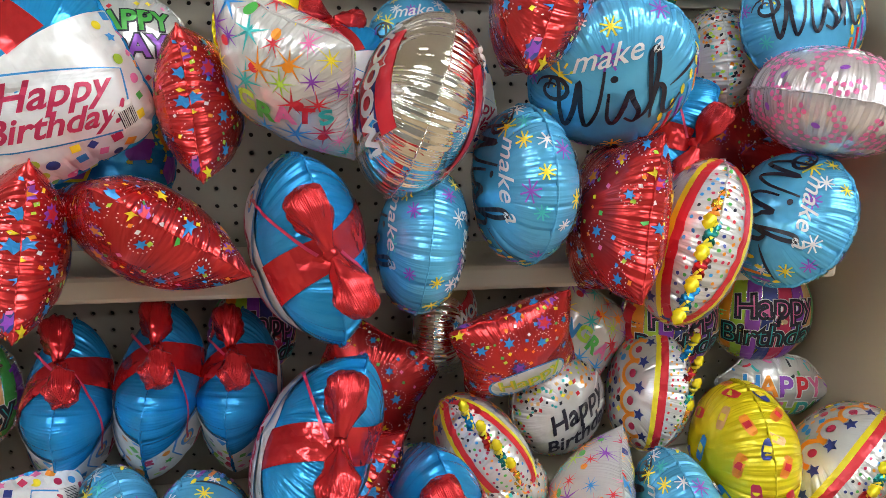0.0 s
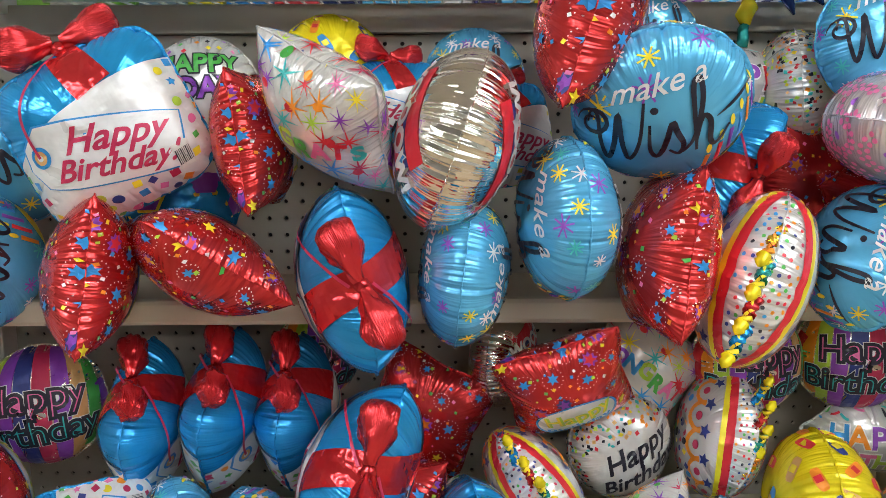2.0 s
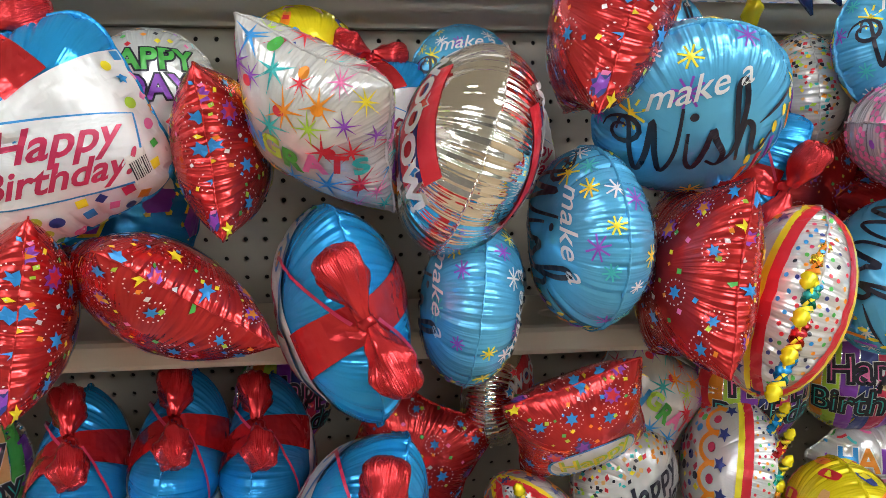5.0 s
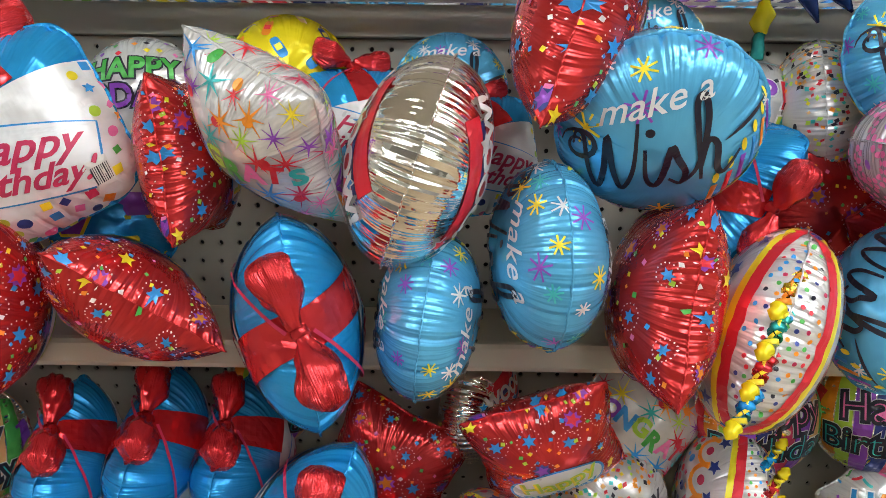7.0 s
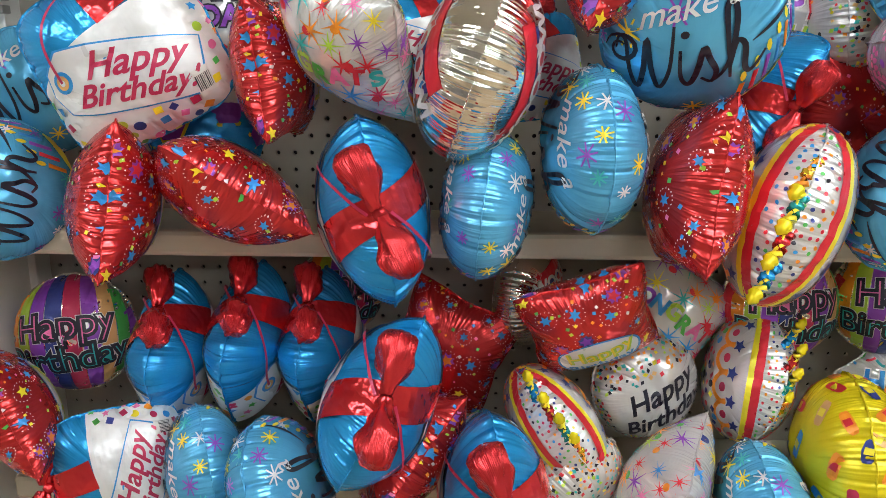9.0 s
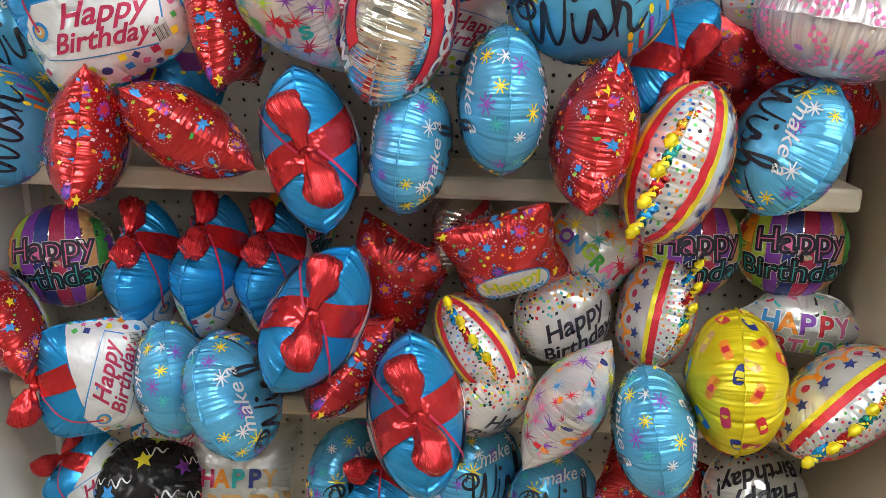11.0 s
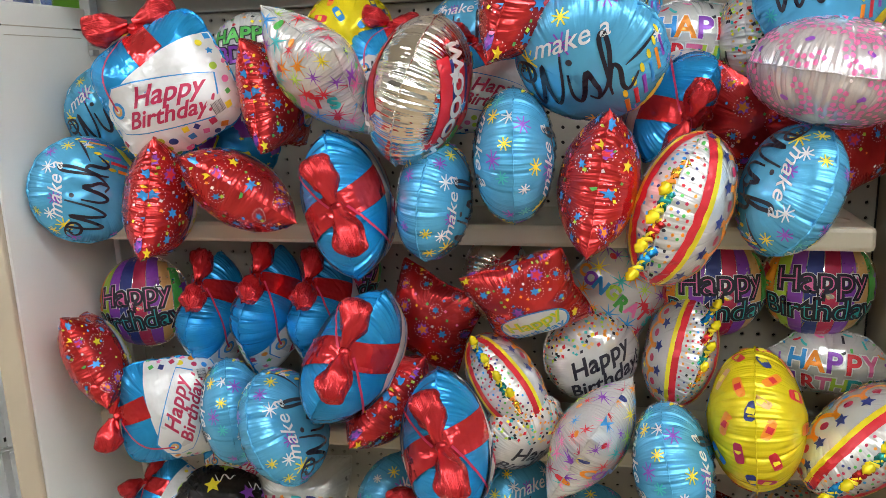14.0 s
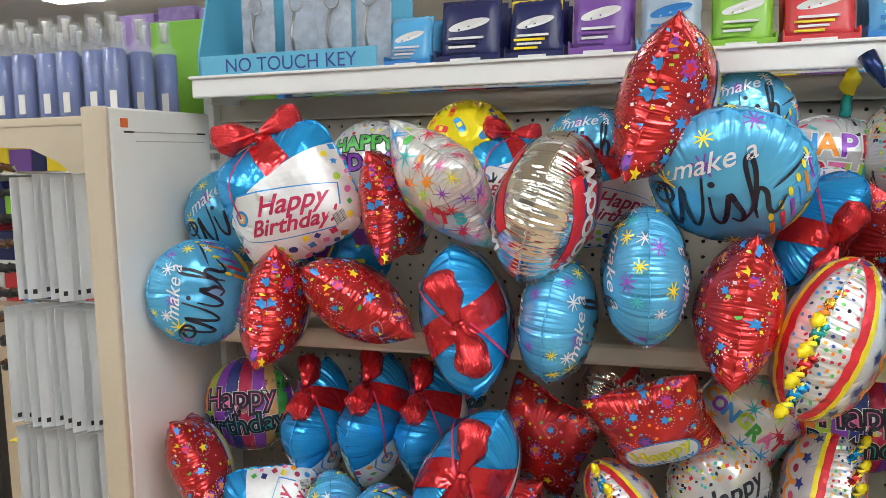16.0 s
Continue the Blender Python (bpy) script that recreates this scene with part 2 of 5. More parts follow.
# ---- the balloon skin ----
# A balloon is two sheets welded at the seam. A place on a sheet is (X, Y) in units of its half width; side -1 is the face (local -y), +1 the back.
class Skin:
    def __init__(self, shape, thick, seed, wide=1.0, tall=1.0, pleats=22, deep=0.10):
        self.shape, self.thick, self.wide, self.tall, self.deep = shape, thick, wide, tall, deep
        rng = random.Random(seed)
        self.phase = [rng.uniform(0, 6.28) for _ in range(6)]
        self.amp = [rng.uniform(0.4, 1) for _ in range(6)]
        self.n = pleats

    def rim(self, t):
        c, s = math.cos(t), math.sin(t)
        if self.shape == "round":
            return 1.0
        if self.shape == "pillow":
            return 0.97 / max(abs(c), abs(s)) * (1 - 0.09 * math.cos(2 * t) ** 2)
        if self.shape == "box":
            return (abs(c) ** 5 + abs(s) ** 5) ** -0.2
        if self.shape == "lemon":
            d = (t + math.pi / 2) % math.pi - math.pi / 2
            return (0.80 + 0.16 * math.cos(2 * t)) * (1 + 0.24 * math.exp(-(d / 0.22) ** 2))
        return 1.0

    def pleat(self, t, s=1.0):
        """Narrow creases that run in from the seam, each to its own length."""
        w = 0.22 * math.sin(3 * t + self.phase[0]) + 0.16 * math.sin(5 * t + self.phase[1]) + 0.1 * math.sin(9 * t + self.phase[2])
        a = self.n * t / (2 * math.pi) + w
        k = math.floor(a)
        q = abs(a - k - 0.5) * 2
        reach = 0.30 + 0.35 * abs(math.sin(12.9898 * (k % self.n) + self.phase[3]))
        fade = min(1.0, max(0.0, (s - reach) / 0.35))
        crease = max(0.0, 1 - (1 - q) / 0.34) ** 1.4
        return (crease - 0.22 * (1 - q * q)) * fade * (0.75 + 0.25 * math.sin(7 * t + self.phase[4]))

    def at(self, t, s, side, off=0.0):
        """The place at turn t (radians) and share s (0 middle, 1 seam) of a sheet."""
        s = min(max(s, 0.0), 1.0)
        ph = s * math.pi / 2
        R = self.rim(t)
        f = self.pleat(t, s)
        lens = {"pillow": 0.55, "box": 0.4, "lemon": 0.4}.get(self.shape, 0.12)
        r = R * (lens * s + (1 - lens) * math.sin(ph)) * (1 - 0.5 * self.deep * f * s ** 3)
        if self.shape == "pillow":
            return self.cushion(t, s, side, off, f, lens)
        lump = 1 + 0.025 * math.sin(2 * t + self.phase[3]) + 0.02 * math.sin(3 * t + self.phase[4])
        edge = R if self.shape == "round" else 0.5 + 0.5 * min(R, 1.15)
        h = self.thick * lump * (lens * (1 - s * s) + (1 - lens) * max(0.0, math.cos(ph)) ** 0.85) * edge ** 0.2 * (1 - self.deep * 1.2 * f)
        x, z, y = r * math.cos(t) * self.wide, r * math.sin(t) * self.tall, side * h
        if off:
            nx, nz, ny = math.sin(ph) * math.cos(t) * 0.7, math.sin(ph) * math.sin(t) * 0.7, side * (math.cos(ph) + 0.15)
            l = math.sqrt(nx * nx + ny * ny + nz * nz)
            x, y, z = x + off * nx / l, y + off * ny / l, z + off * nz / l
        return (x, y, z)

    def cushion(self, t, s, side, off, f, lens):
        """A square cushion, pinched flat towards its four corners."""
        R = self.rim(t)
        q = lens * s + (1 - lens) * math.sin(s * math.pi / 2)
        c, n = math.cos(t), math.sin(t)
        m = max(abs(c), abs(n))
        u, v = q * c / m, q * n / m
        a, b = max(0.0, 1 - u * u), max(0.0, 1 - v * v)
        h = self.thick * (a * b) ** 0.52 * (1 - 0.9 * self.deep * f * s ** 2)
        r = R * q * (1 - 0.3 * self.deep * f * s ** 3)
        x, z, y = r * c * self.wide, r * n * self.tall, side * h
        if off:
            nx, nz, ny = u * b * 0.8, v * a * 0.8, side * (0.12 + a * b)
            l = math.sqrt(nx * nx + ny * ny + nz * nz)
            x, y, z = x + off * nx / l, y + off * ny / l, z + off * nz / l
        return (x, y, z)

    def spot(self, X, Y, side, off):
        """The place of (X, Y) on a sheet; the back is mirrored so that print reads right."""
        if side > 0:
            X = -X
        t = math.atan2(Y, X)
        d = math.hypot(X, Y)
        R = self.rim(t)
        return self.at(t, d / R, side, off)

    def skin_mesh(self, name, mat, nt=360, ns=14):
        verts, faces, uvs = [], [], []
        for side in (-1, 1):
            base = len(verts)
            verts.append(self.at(0, 0, side))
            uvs.append((0.5, 0.0))
            for i in range(1, ns + 1):
                s = (i / ns) ** 0.85
                if i == ns and side == 1:
                    break
                for k in range(nt):
                    t = 2 * math.pi * k / nt
                    verts.append(self.at(t, s, side))
                    uvs.append((min(k, nt - k) / nt * 2, s))
            if side == -1:
                shared = base + 1 + (ns - 1) * nt
            for k in range(nt):
                k2 = (k + 1) % nt
                f = (base, base + 1 + k, base + 1 + k2)
                faces.append(f if side == -1 else f[::-1])
            for i in range(ns - 1):
                a = base + 1 + i * nt
                b = a + nt if not (side == 1 and i == ns - 2) else shared
                for k in range(nt):
                    k2 = (k + 1) % nt
                    f = (a + k, b + k, b + k2, a + k2)
                    faces.append(f if side == -1 else f[::-1])
        return mesh_from(name, verts, faces, mat, True, uvs)

    def seam_mesh(self, name, mat, width=0.032, nt=220):
        verts, faces, uvs = [], [], []
        for k in range(nt):
            t = 2 * math.pi * k / nt
            R = self.rim(t)
            wob = 0.005 * math.sin(self.n * t + self.phase[1]) + 0.005 * math.sin(11 * t + self.phase[5])
            c, s = math.cos(t) * self.wide, math.sin(t) * self.tall
            for r, y in ((R * 0.97, -0.008), (R + width + wob, -0.008 + wob), (R + width + wob, 0.008 + wob), (R * 0.97, 0.008)):
                verts.append((r * c, y, r * s))
                uvs.append((min(k, nt - k) / nt * 2, 1))
        for k in range(nt):
            a, b = 4 * k, 4 * ((k + 1) % nt)
            for j in range(4):
                j2 = (j + 1) % 4
                faces.append((a + j, a + j2, b + j2, b + j))
        return mesh_from(name, verts, faces, mat, True, uvs)


def star(n, r1, r2, turn=0.0):
    return [((r1 if k % 2 == 0 else r2) * math.cos(turn + math.pi * k / n), (r1 if k % 2 == 0 else r2) * math.sin(turn + math.pi * k / n)) for k in range(2 * n)]


def ngon(n, rx, ry=None, turn=0.0):
    ry = ry or rx
    c, s = math.cos(turn), math.sin(turn)
    out = []
    for k in range(n):
        a = 2 * math.pi * k / n
        x, y = rx * math.cos(a), ry * math.sin(a)
        out.append((x * c - y * s, x * s + y * c))
    return out


class Print:
    """Ink shapes on a skin, one mesh a colour."""
    def __init__(self, skin):
        self.skin, self.v, self.f = skin, {}, {}

    def shape(self, mat, x, y, pts, side=-1, off=0.014, rings=1):
        v, f = self.v.setdefault(mat, []), self.f.setdefault(mat, [])
        base = len(v)
        n = len(pts)
        v.append(self.skin.spot(x, y, side, off))
        for i in range(1, rings + 1):
            for px, py in pts:
                v.append(self.skin.spot(x + px * i / rings, y + py * i / rings, side, off))
        for k in range(n):
            k2 = (k + 1) % n
            f.append((base, base + 1 + k, base + 1 + k2))
            for i in range(rings - 1):
                a, b = base + 1 + i * n, base + 1 + (i + 1) * n
                f.append((a + k, b + k, b + k2, a + k2))

    def line(self, mat, pts, w, side=-1, off=0.012, ends=None):
        """A brush line through pts, w wide."""
        v, f = self.v.setdefault(mat, []), self.f.setdefault(mat, [])
        base = len(v)
        n = len(pts)
        c = max(1, math.ceil(w / 0.06))
        for i, (x, y) in enumerate(pts):
            x0, y0 = pts[max(i - 1, 0)]
            x1, y1 = pts[min(i + 1, n - 1)]
            dx, dy = x1 - x0, y1 - y0
            l = math.hypot(dx, dy) or 1
            ww = w * (1 if ends is None else ends + (1 - ends) * math.sin(math.pi * i / (n - 1)))
            for k in range(c + 1):
                q = ww * (0.5 - k / c)
                v.append(self.skin.spot(x - dy / l * q, y + dx / l * q, side, off))
        for i in range(n - 1):
            for k in range(c):
                a = base + (c + 1) * i + k
                f.append((a, a + 1, a + c + 2, a + c + 1))

    def text(self, mat, words, x, y, size, side=-1, off=0.016, shear=0.0, turn=0.0, fat=0.0, gap=1.0, rise=0.0):
        """Words set in the built-in face, centred on (x, y)."""
        cu = bpy.data.curves.new("lettering", "FONT")
        cu.body, cu.size, cu.align_x, cu.align_y = words, size, "CENTER", "CENTER"
        cu.shear, cu.offset, cu.resolution_u, cu.space_character = shear, fat, 3, gap
        ob = bpy.data.objects.new("lettering", cu)
        me = ob.to_mesh()
        bm = bmesh.new()
        bm.from_mesh(me)
        ob.to_mesh_clear()
        bpy.data.objects.remove(ob)
        bpy.data.curves.remove(cu)
        bmesh.ops.triangulate(bm, faces=bm.faces[:])
        for _ in range(2):
            long = [e for e in bm.edges if e.calc_length() > 0.09]
            if not long:
                break
            bmesh.ops.subdivide_edges(bm, edges=long, cuts=1)
            bmesh.ops.triangulate(bm, faces=bm.faces[:])
        v, f = self.v.setdefault(mat, []), self.f.setdefault(mat, [])
        base = len(v)
        c, s = math.cos(turn), math.sin(turn)
        bm.verts.index_update()
        for w in bm.verts:
            px, py = w.co.x, w.co.y + rise * w.co.x * w.co.x
            v.append(self.skin.spot(x + px * c - py * s, y + px * s + py * c, side, off))
        for q in bm.faces:
            f.append(tuple(base + w.index for w in q.verts))
        bm.free()

    def done(self, parent, names):
        for mat in self.v:
            tagged(put(names.get(mat, "confetti_print"), mesh_from("print", self.v[mat], self.f[mat], M[mat], False), parent), kind="stuff")


STORE = {}


def kind_root(key, name):
    root = bpy.data.objects.new(name, None)
    scene.collection.objects.link(root)
    root.empty_display_size = 0.05
    STORE[key] = root
    return root


def scatter(rng, n, lo=0.0, hi=0.93, near=0.2, skip=None):
    """n places on a sheet, kept apart."""
    out = []
    for _ in range(n * 30):
        if len(out) >= n:
            break
        d, t = math.sqrt(rng.uniform(lo * lo, hi * hi)), rng.uniform(0, 6.283)
        x, y = d * math.cos(t), d * math.sin(t)
        if skip and skip(x, y):
            continue
        if all((x - a) ** 2 + (y - b) ** 2 > near * near for a, b in out):
            out.append((x, y))
    return out


def bow(root, at, turn, size):
    """A puffed foil bow: two lobes and a knot; at and turn in the balloon's own units."""
    m = Matrix.Translation(at) @ turn
    for sgn in (-1, 1):
        verts, faces, uvs = [], [], []
        nu, nv = 18, 30
        for i in range(nu + 1):
            u = i / nu
            w = (0.20 + 0.80 * math.sin(math.pi * min(1, u * 0.66 + 0.02)) ** 1.1) * (1 if u < 0.8 else math.sqrt(max(0.0, 1 - ((u - 0.8) / 0.2) ** 2)) * 0.98 + 0.02)
            for k in range(nv):
                t = 2 * math.pi * k / nv
                fold = 1 + 0.09 * math.sin(6 * t + 2 * u + sgn) * (1 - u * 0.5) + 0.06 * math.sin(11 * t + 9 * u) + (0.12 * math.sin(9 * t) * max(0, u - 0.75) * 4)
                dent = noise.noise(Vector((3.2 * u + sgn, 1.5 * math.cos(t), 1.5 * math.sin(t)))) * 0.10 * size
                verts.append(m @ Vector((sgn * (0.06 + u) * size, (0.30 * size * w * fold + dent) * math.sin(t), (0.36 * size * w * fold + dent) * math.cos(t) + (0.12 + 0.10 * u) * size)))
                uvs.append((min(k, nv - k) / nv * 2, u))
        for i in range(nu):
            for k in range(nv):
                k2 = (k + 1) % nv
                f = (i * nv + k, i * nv + k2, (i + 1) * nv + k2, (i + 1) * nv + k)
                faces.append(f if sgn > 0 else f[::-1])
        put("bow_loop", mesh_from("bow_loop", verts, faces, M["deep"], True, uvs), root, "crumpled shiny red foil bow loop")
    bm = bmesh.new()
    bmesh.ops.create_icosphere(bm, subdivisions=3, radius=0.13 * size)
    for v in bm.verts:
        v.co *= 1 + 0.18 * noise.noise(v.co * (14 / size))
        v.co = m @ v.co
    part("bow_knot", bm, M["deep"], root, smooth=True)


def curls(p, mat, x, y, w, h, side, lw=0.03, seedn=0):
    """A handwritten flourish."""
    pts = [(x + w * (i / 14 - 0.5), y + h * math.sin(i * 0.9 + seedn) * (1 - i / 20)) for i in range(15)]
    p.line(mat, pts, lw, side, ends=0.3)


def glide(pts, n=5):
    """A smooth line through pts."""
    out = []
    for i in range(len(pts) - 1):
        a, b, c, d = pts[max(i - 1, 0)], pts[i], pts[i + 1], pts[min(i + 2, len(pts) - 1)]
        for k in range(n):
            t = k / n
            out.append(tuple(0.5 * (2 * b[j] + (c[j] - a[j]) * t + (2 * a[j] - 5 * b[j] + 4 * c[j] - d[j]) * t * t + (3 * b[j] - a[j] - 3 * c[j] + d[j]) * t ** 3) for j in (0, 1)))
    return out + [pts[-1]]


# the word Wish in brush script: W, then i and s, then h and its last stroke
SCRIPT = (
    ((-1.0, 0.25), (-0.92, 0.44), (-0.80, 0.36), (-0.80, -0.1), (-0.74, -0.42), (-0.58, -0.1), (-0.47, 0.36), (-0.46, -0.15), (-0.40, -0.42), (-0.22, -0.1), (-0.10, 0.48)),
    ((-0.06, 0.14), (-0.10, -0.25), (-0.03, -0.42), (0.08, -0.28), (0.22, 0.10), (0.27, -0.06), (0.33, -0.24), (0.26, -0.42), (0.14, -0.34)),
    ((0.30, -0.40), (0.50, -0.15), (0.66, 0.32), (0.68, 0.64), (0.57, 0.55), (0.52, 0.1), (0.49, -0.42)),
    ((0.50, -0.25), (0.62, 0.06), (0.72, -0.02), (0.69, -0.32), (0.78, -0.42), (1.0, -0.2)),
)


def script_wish(p, x, y, size, side, turn):
    c, n = math.cos(turn), math.sin(turn)
    for k, stroke in enumerate(SCRIPT):
        pts = [(x + size * (a * c - b * n), y + size * (a * n + b * c)) for a, b in glide(stroke)]
        p.line("i_black", pts, 0.085 * size, side, off=0.016 + 0.002 * k, ends=0.45)
    p.shape("i_black", x + size * (0.02 * c - 0.34 * n), y + size * (0.02 * n + 0.34 * c), ngon(10, 0.055 * size), side)


def barcode(p, x, y, side, w=0.20, h=0.30):
    """A paper price label with its bars."""
    p.shape("label", x, y, [(-w / 2, -h / 2), (w / 2, -h / 2), (w / 2, h / 2), (-w / 2, h / 2)], side, off=0.030, rings=3)
    for k in range(8):
        q = x - w * 0.4 + w * 0.8 * k / 7
        p.line("i_black", [(q, y - h * 0.1), (q, y + h * 0.15), (q, y + h * 0.4)], w * (0.03 + 0.03 * (k % 3 == 0)), side, off=0.036)


def asterisk(p, mat, x, y, r, side, n=4, w=0.014, turn=0.0):
    for k in range(n):
        a = turn + math.pi * k / n
        p.line(mat, [(x - r * math.cos(a), y - r * math.sin(a)), (x, y), (x + r * math.cos(a), y + r * math.sin(a))], w, side, off=0.010)


# ---- balloon kinds, each built once at unit half width ----
def wish_kind(key, seed):
    root = kind_root(key, "foil_balloon")
    sk = Skin("round", 0.60, seed, pleats=20, deep=0.085)
    put("skin", sk.skin_mesh("skin", M["blue"], 440), root)
    put("seam", sk.seam_mesh("seam", M["blue"]), root)
    rng = random.Random(seed)
    p = Print(sk)
    for side in (-1, 1):
        cols = ["i_white", "i_purple", "i_teal", "i_yellow", "i_white", "i_purple", "i_white"]
        for x, y in scatter(rng, 17, 0.35, 0.98, 0.24, lambda x, y: abs(x) < 0.62 and -0.42 < y < 0.42):
            asterisk(p, rng.choice(cols), x, y, rng.uniform(0.075, 0.125), side, 4, 0.018, rng.uniform(0, 1))
        asterisk(p, "i_yellow", -0.55, 0.28, 0.13, side, 4, 0.02, 0.3)
        p.text("i_white", "make a", -0.08, 0.44, 0.27, side, off=0.02, shear=0.4, turn=0.14, fat=0.002)
        script_wish(p, -0.10, 0.05, 0.56, side, 0.08)
        curl = [(-0.62 - 0.20 * math.cos(a) * (1 - a / 12), 0.14 + 0.14 * math.sin(a) * (1 - a / 14)) for a in [i * 0.45 for i in range(20)]]
        p.line("i_black", curl, 0.045, side, ends=0.3)
        p.line("i_black", [(0.36 + 0.04 * i, 0.08 + 0.018 * i) for i in range(12)], 0.035, side, ends=0.2)
        # the cake's candles and icing
        for i, mat in enumerate(("i_orange", "i_red", "i_purple", "i_blue", "i_orange", "i_purple")):
            x, y = 0.30 + 0.105 * i, -0.42 + 0.10 * i
            p.shape(mat, x, y, [(-0.024, -0.13), (0.024, -0.13), (0.024, 0.13), (-0.024, 0.13)], side, rings=2)
            p.shape("i_yellow", x, y + 0.21, ngon(8, 0.025, 0.055), side)
        p.shape("i_yellow", 0.58, -0.58, ngon(24, 0.34, 0.13, 0.78), side, off=0.012, rings=5)
        p.shape("i_tan", 0.63, -0.64, ngon(20, 0.24, 0.05, 0.78), side, off=0.017, rings=4)
    if seed == 12:
        barcode(p, 0.08, -0.84, -1)
    p.done(root, {"i_white": "white_lettering", "i_black": "black_lettering", "i_yellow": "icing_print", "i_red": "candle_print", "i_orange": "candle_print", "i_blue": "candle_print", "label": "price_label"})
    return root


def pillow_kind(key, seed):
    root = kind_root(key, "foil_balloon")
    sk = Skin("pillow", 0.57, seed, pleats=17, deep=0.055)
    put("skin", sk.skin_mesh("skin", M["red"], 416), root)
    put("seam", sk.seam_mesh("seam", M["red"], 0.03), root)
    rng = random.Random(seed)
    p = Print(sk)
    for side in (-1, 1):
        skip = (lambda x, y: (x / 0.56) ** 2 + ((y + 0.22) / 0.40) ** 2 < 1) if side == -1 else None
        for i, (x, y) in enumerate(scatter(rng, 30, 0, 1.25, 0.27, skip)):
            mat = ("i_blue", "i_blue", "i_orange", "i_blue", "i_red", "i_blue", "i_purple", "i_blue", "i_yellow")[i % 9]
            r = rng.uniform(0.06, 0.095)
            if mat in ("i_orange", "i_red", "i_purple"):
                p.shape("i_purple" if mat != "i_purple" else "i_navy", x, y, star(9, r * 1.25, r * 0.85), side, off=0.008)
            p.shape(mat, x, y, star(5 if mat != "i_blue" else 6, r, r * 0.48, rng.uniform(0, 6)), side)
            for k in range(16):
                a = 2 * math.pi * k / 16
                p.shape("i_white", x + 1.55 * r * math.cos(a), y + 1.55 * r * math.sin(a), ngon(4, 0.0085), side)
        for x, y in scatter(rng, 110, 0, 1.3, 0.085, skip):
            p.shape(rng.choice(("i_yellow", "i_white", "i_lime", "i_green", "i_blue", "i_orange", "i_pink")), x, y, ngon(4, rng.uniform(0.018, 0.034), None, rng.uniform(0, 1.5)), side, off=0.013)
        if side == -1:
            p.shape("i_blue", 0, -0.24, ngon(40, 0.56, 0.38), side, off=0.008, rings=6)
            p.shape("i_white", 0, -0.21, ngon(40, 0.52, 0.33), side, off=0.014, rings=6)
            p.text("i_lime", "Happy", 0.02, -0.11, 0.33, side, off=0.022, turn=0.1, fat=0.012)
            p.text("i_yellow", "Happy", 0.0, -0.10, 0.33, side, off=0.027, turn=0.1)
            p.text("i_blue", "Birthday", 0.0, -0.38, 0.25, side, off=0.021, turn=0.1, fat=0.006)
    p.done(root, {"i_white": "white_oval_print", "i_yellow": "yellow_lettering", "i_blue": "blue_star_print", "i_orange": "orange_star_print", "i_purple": "purple_star_print"})
    return root


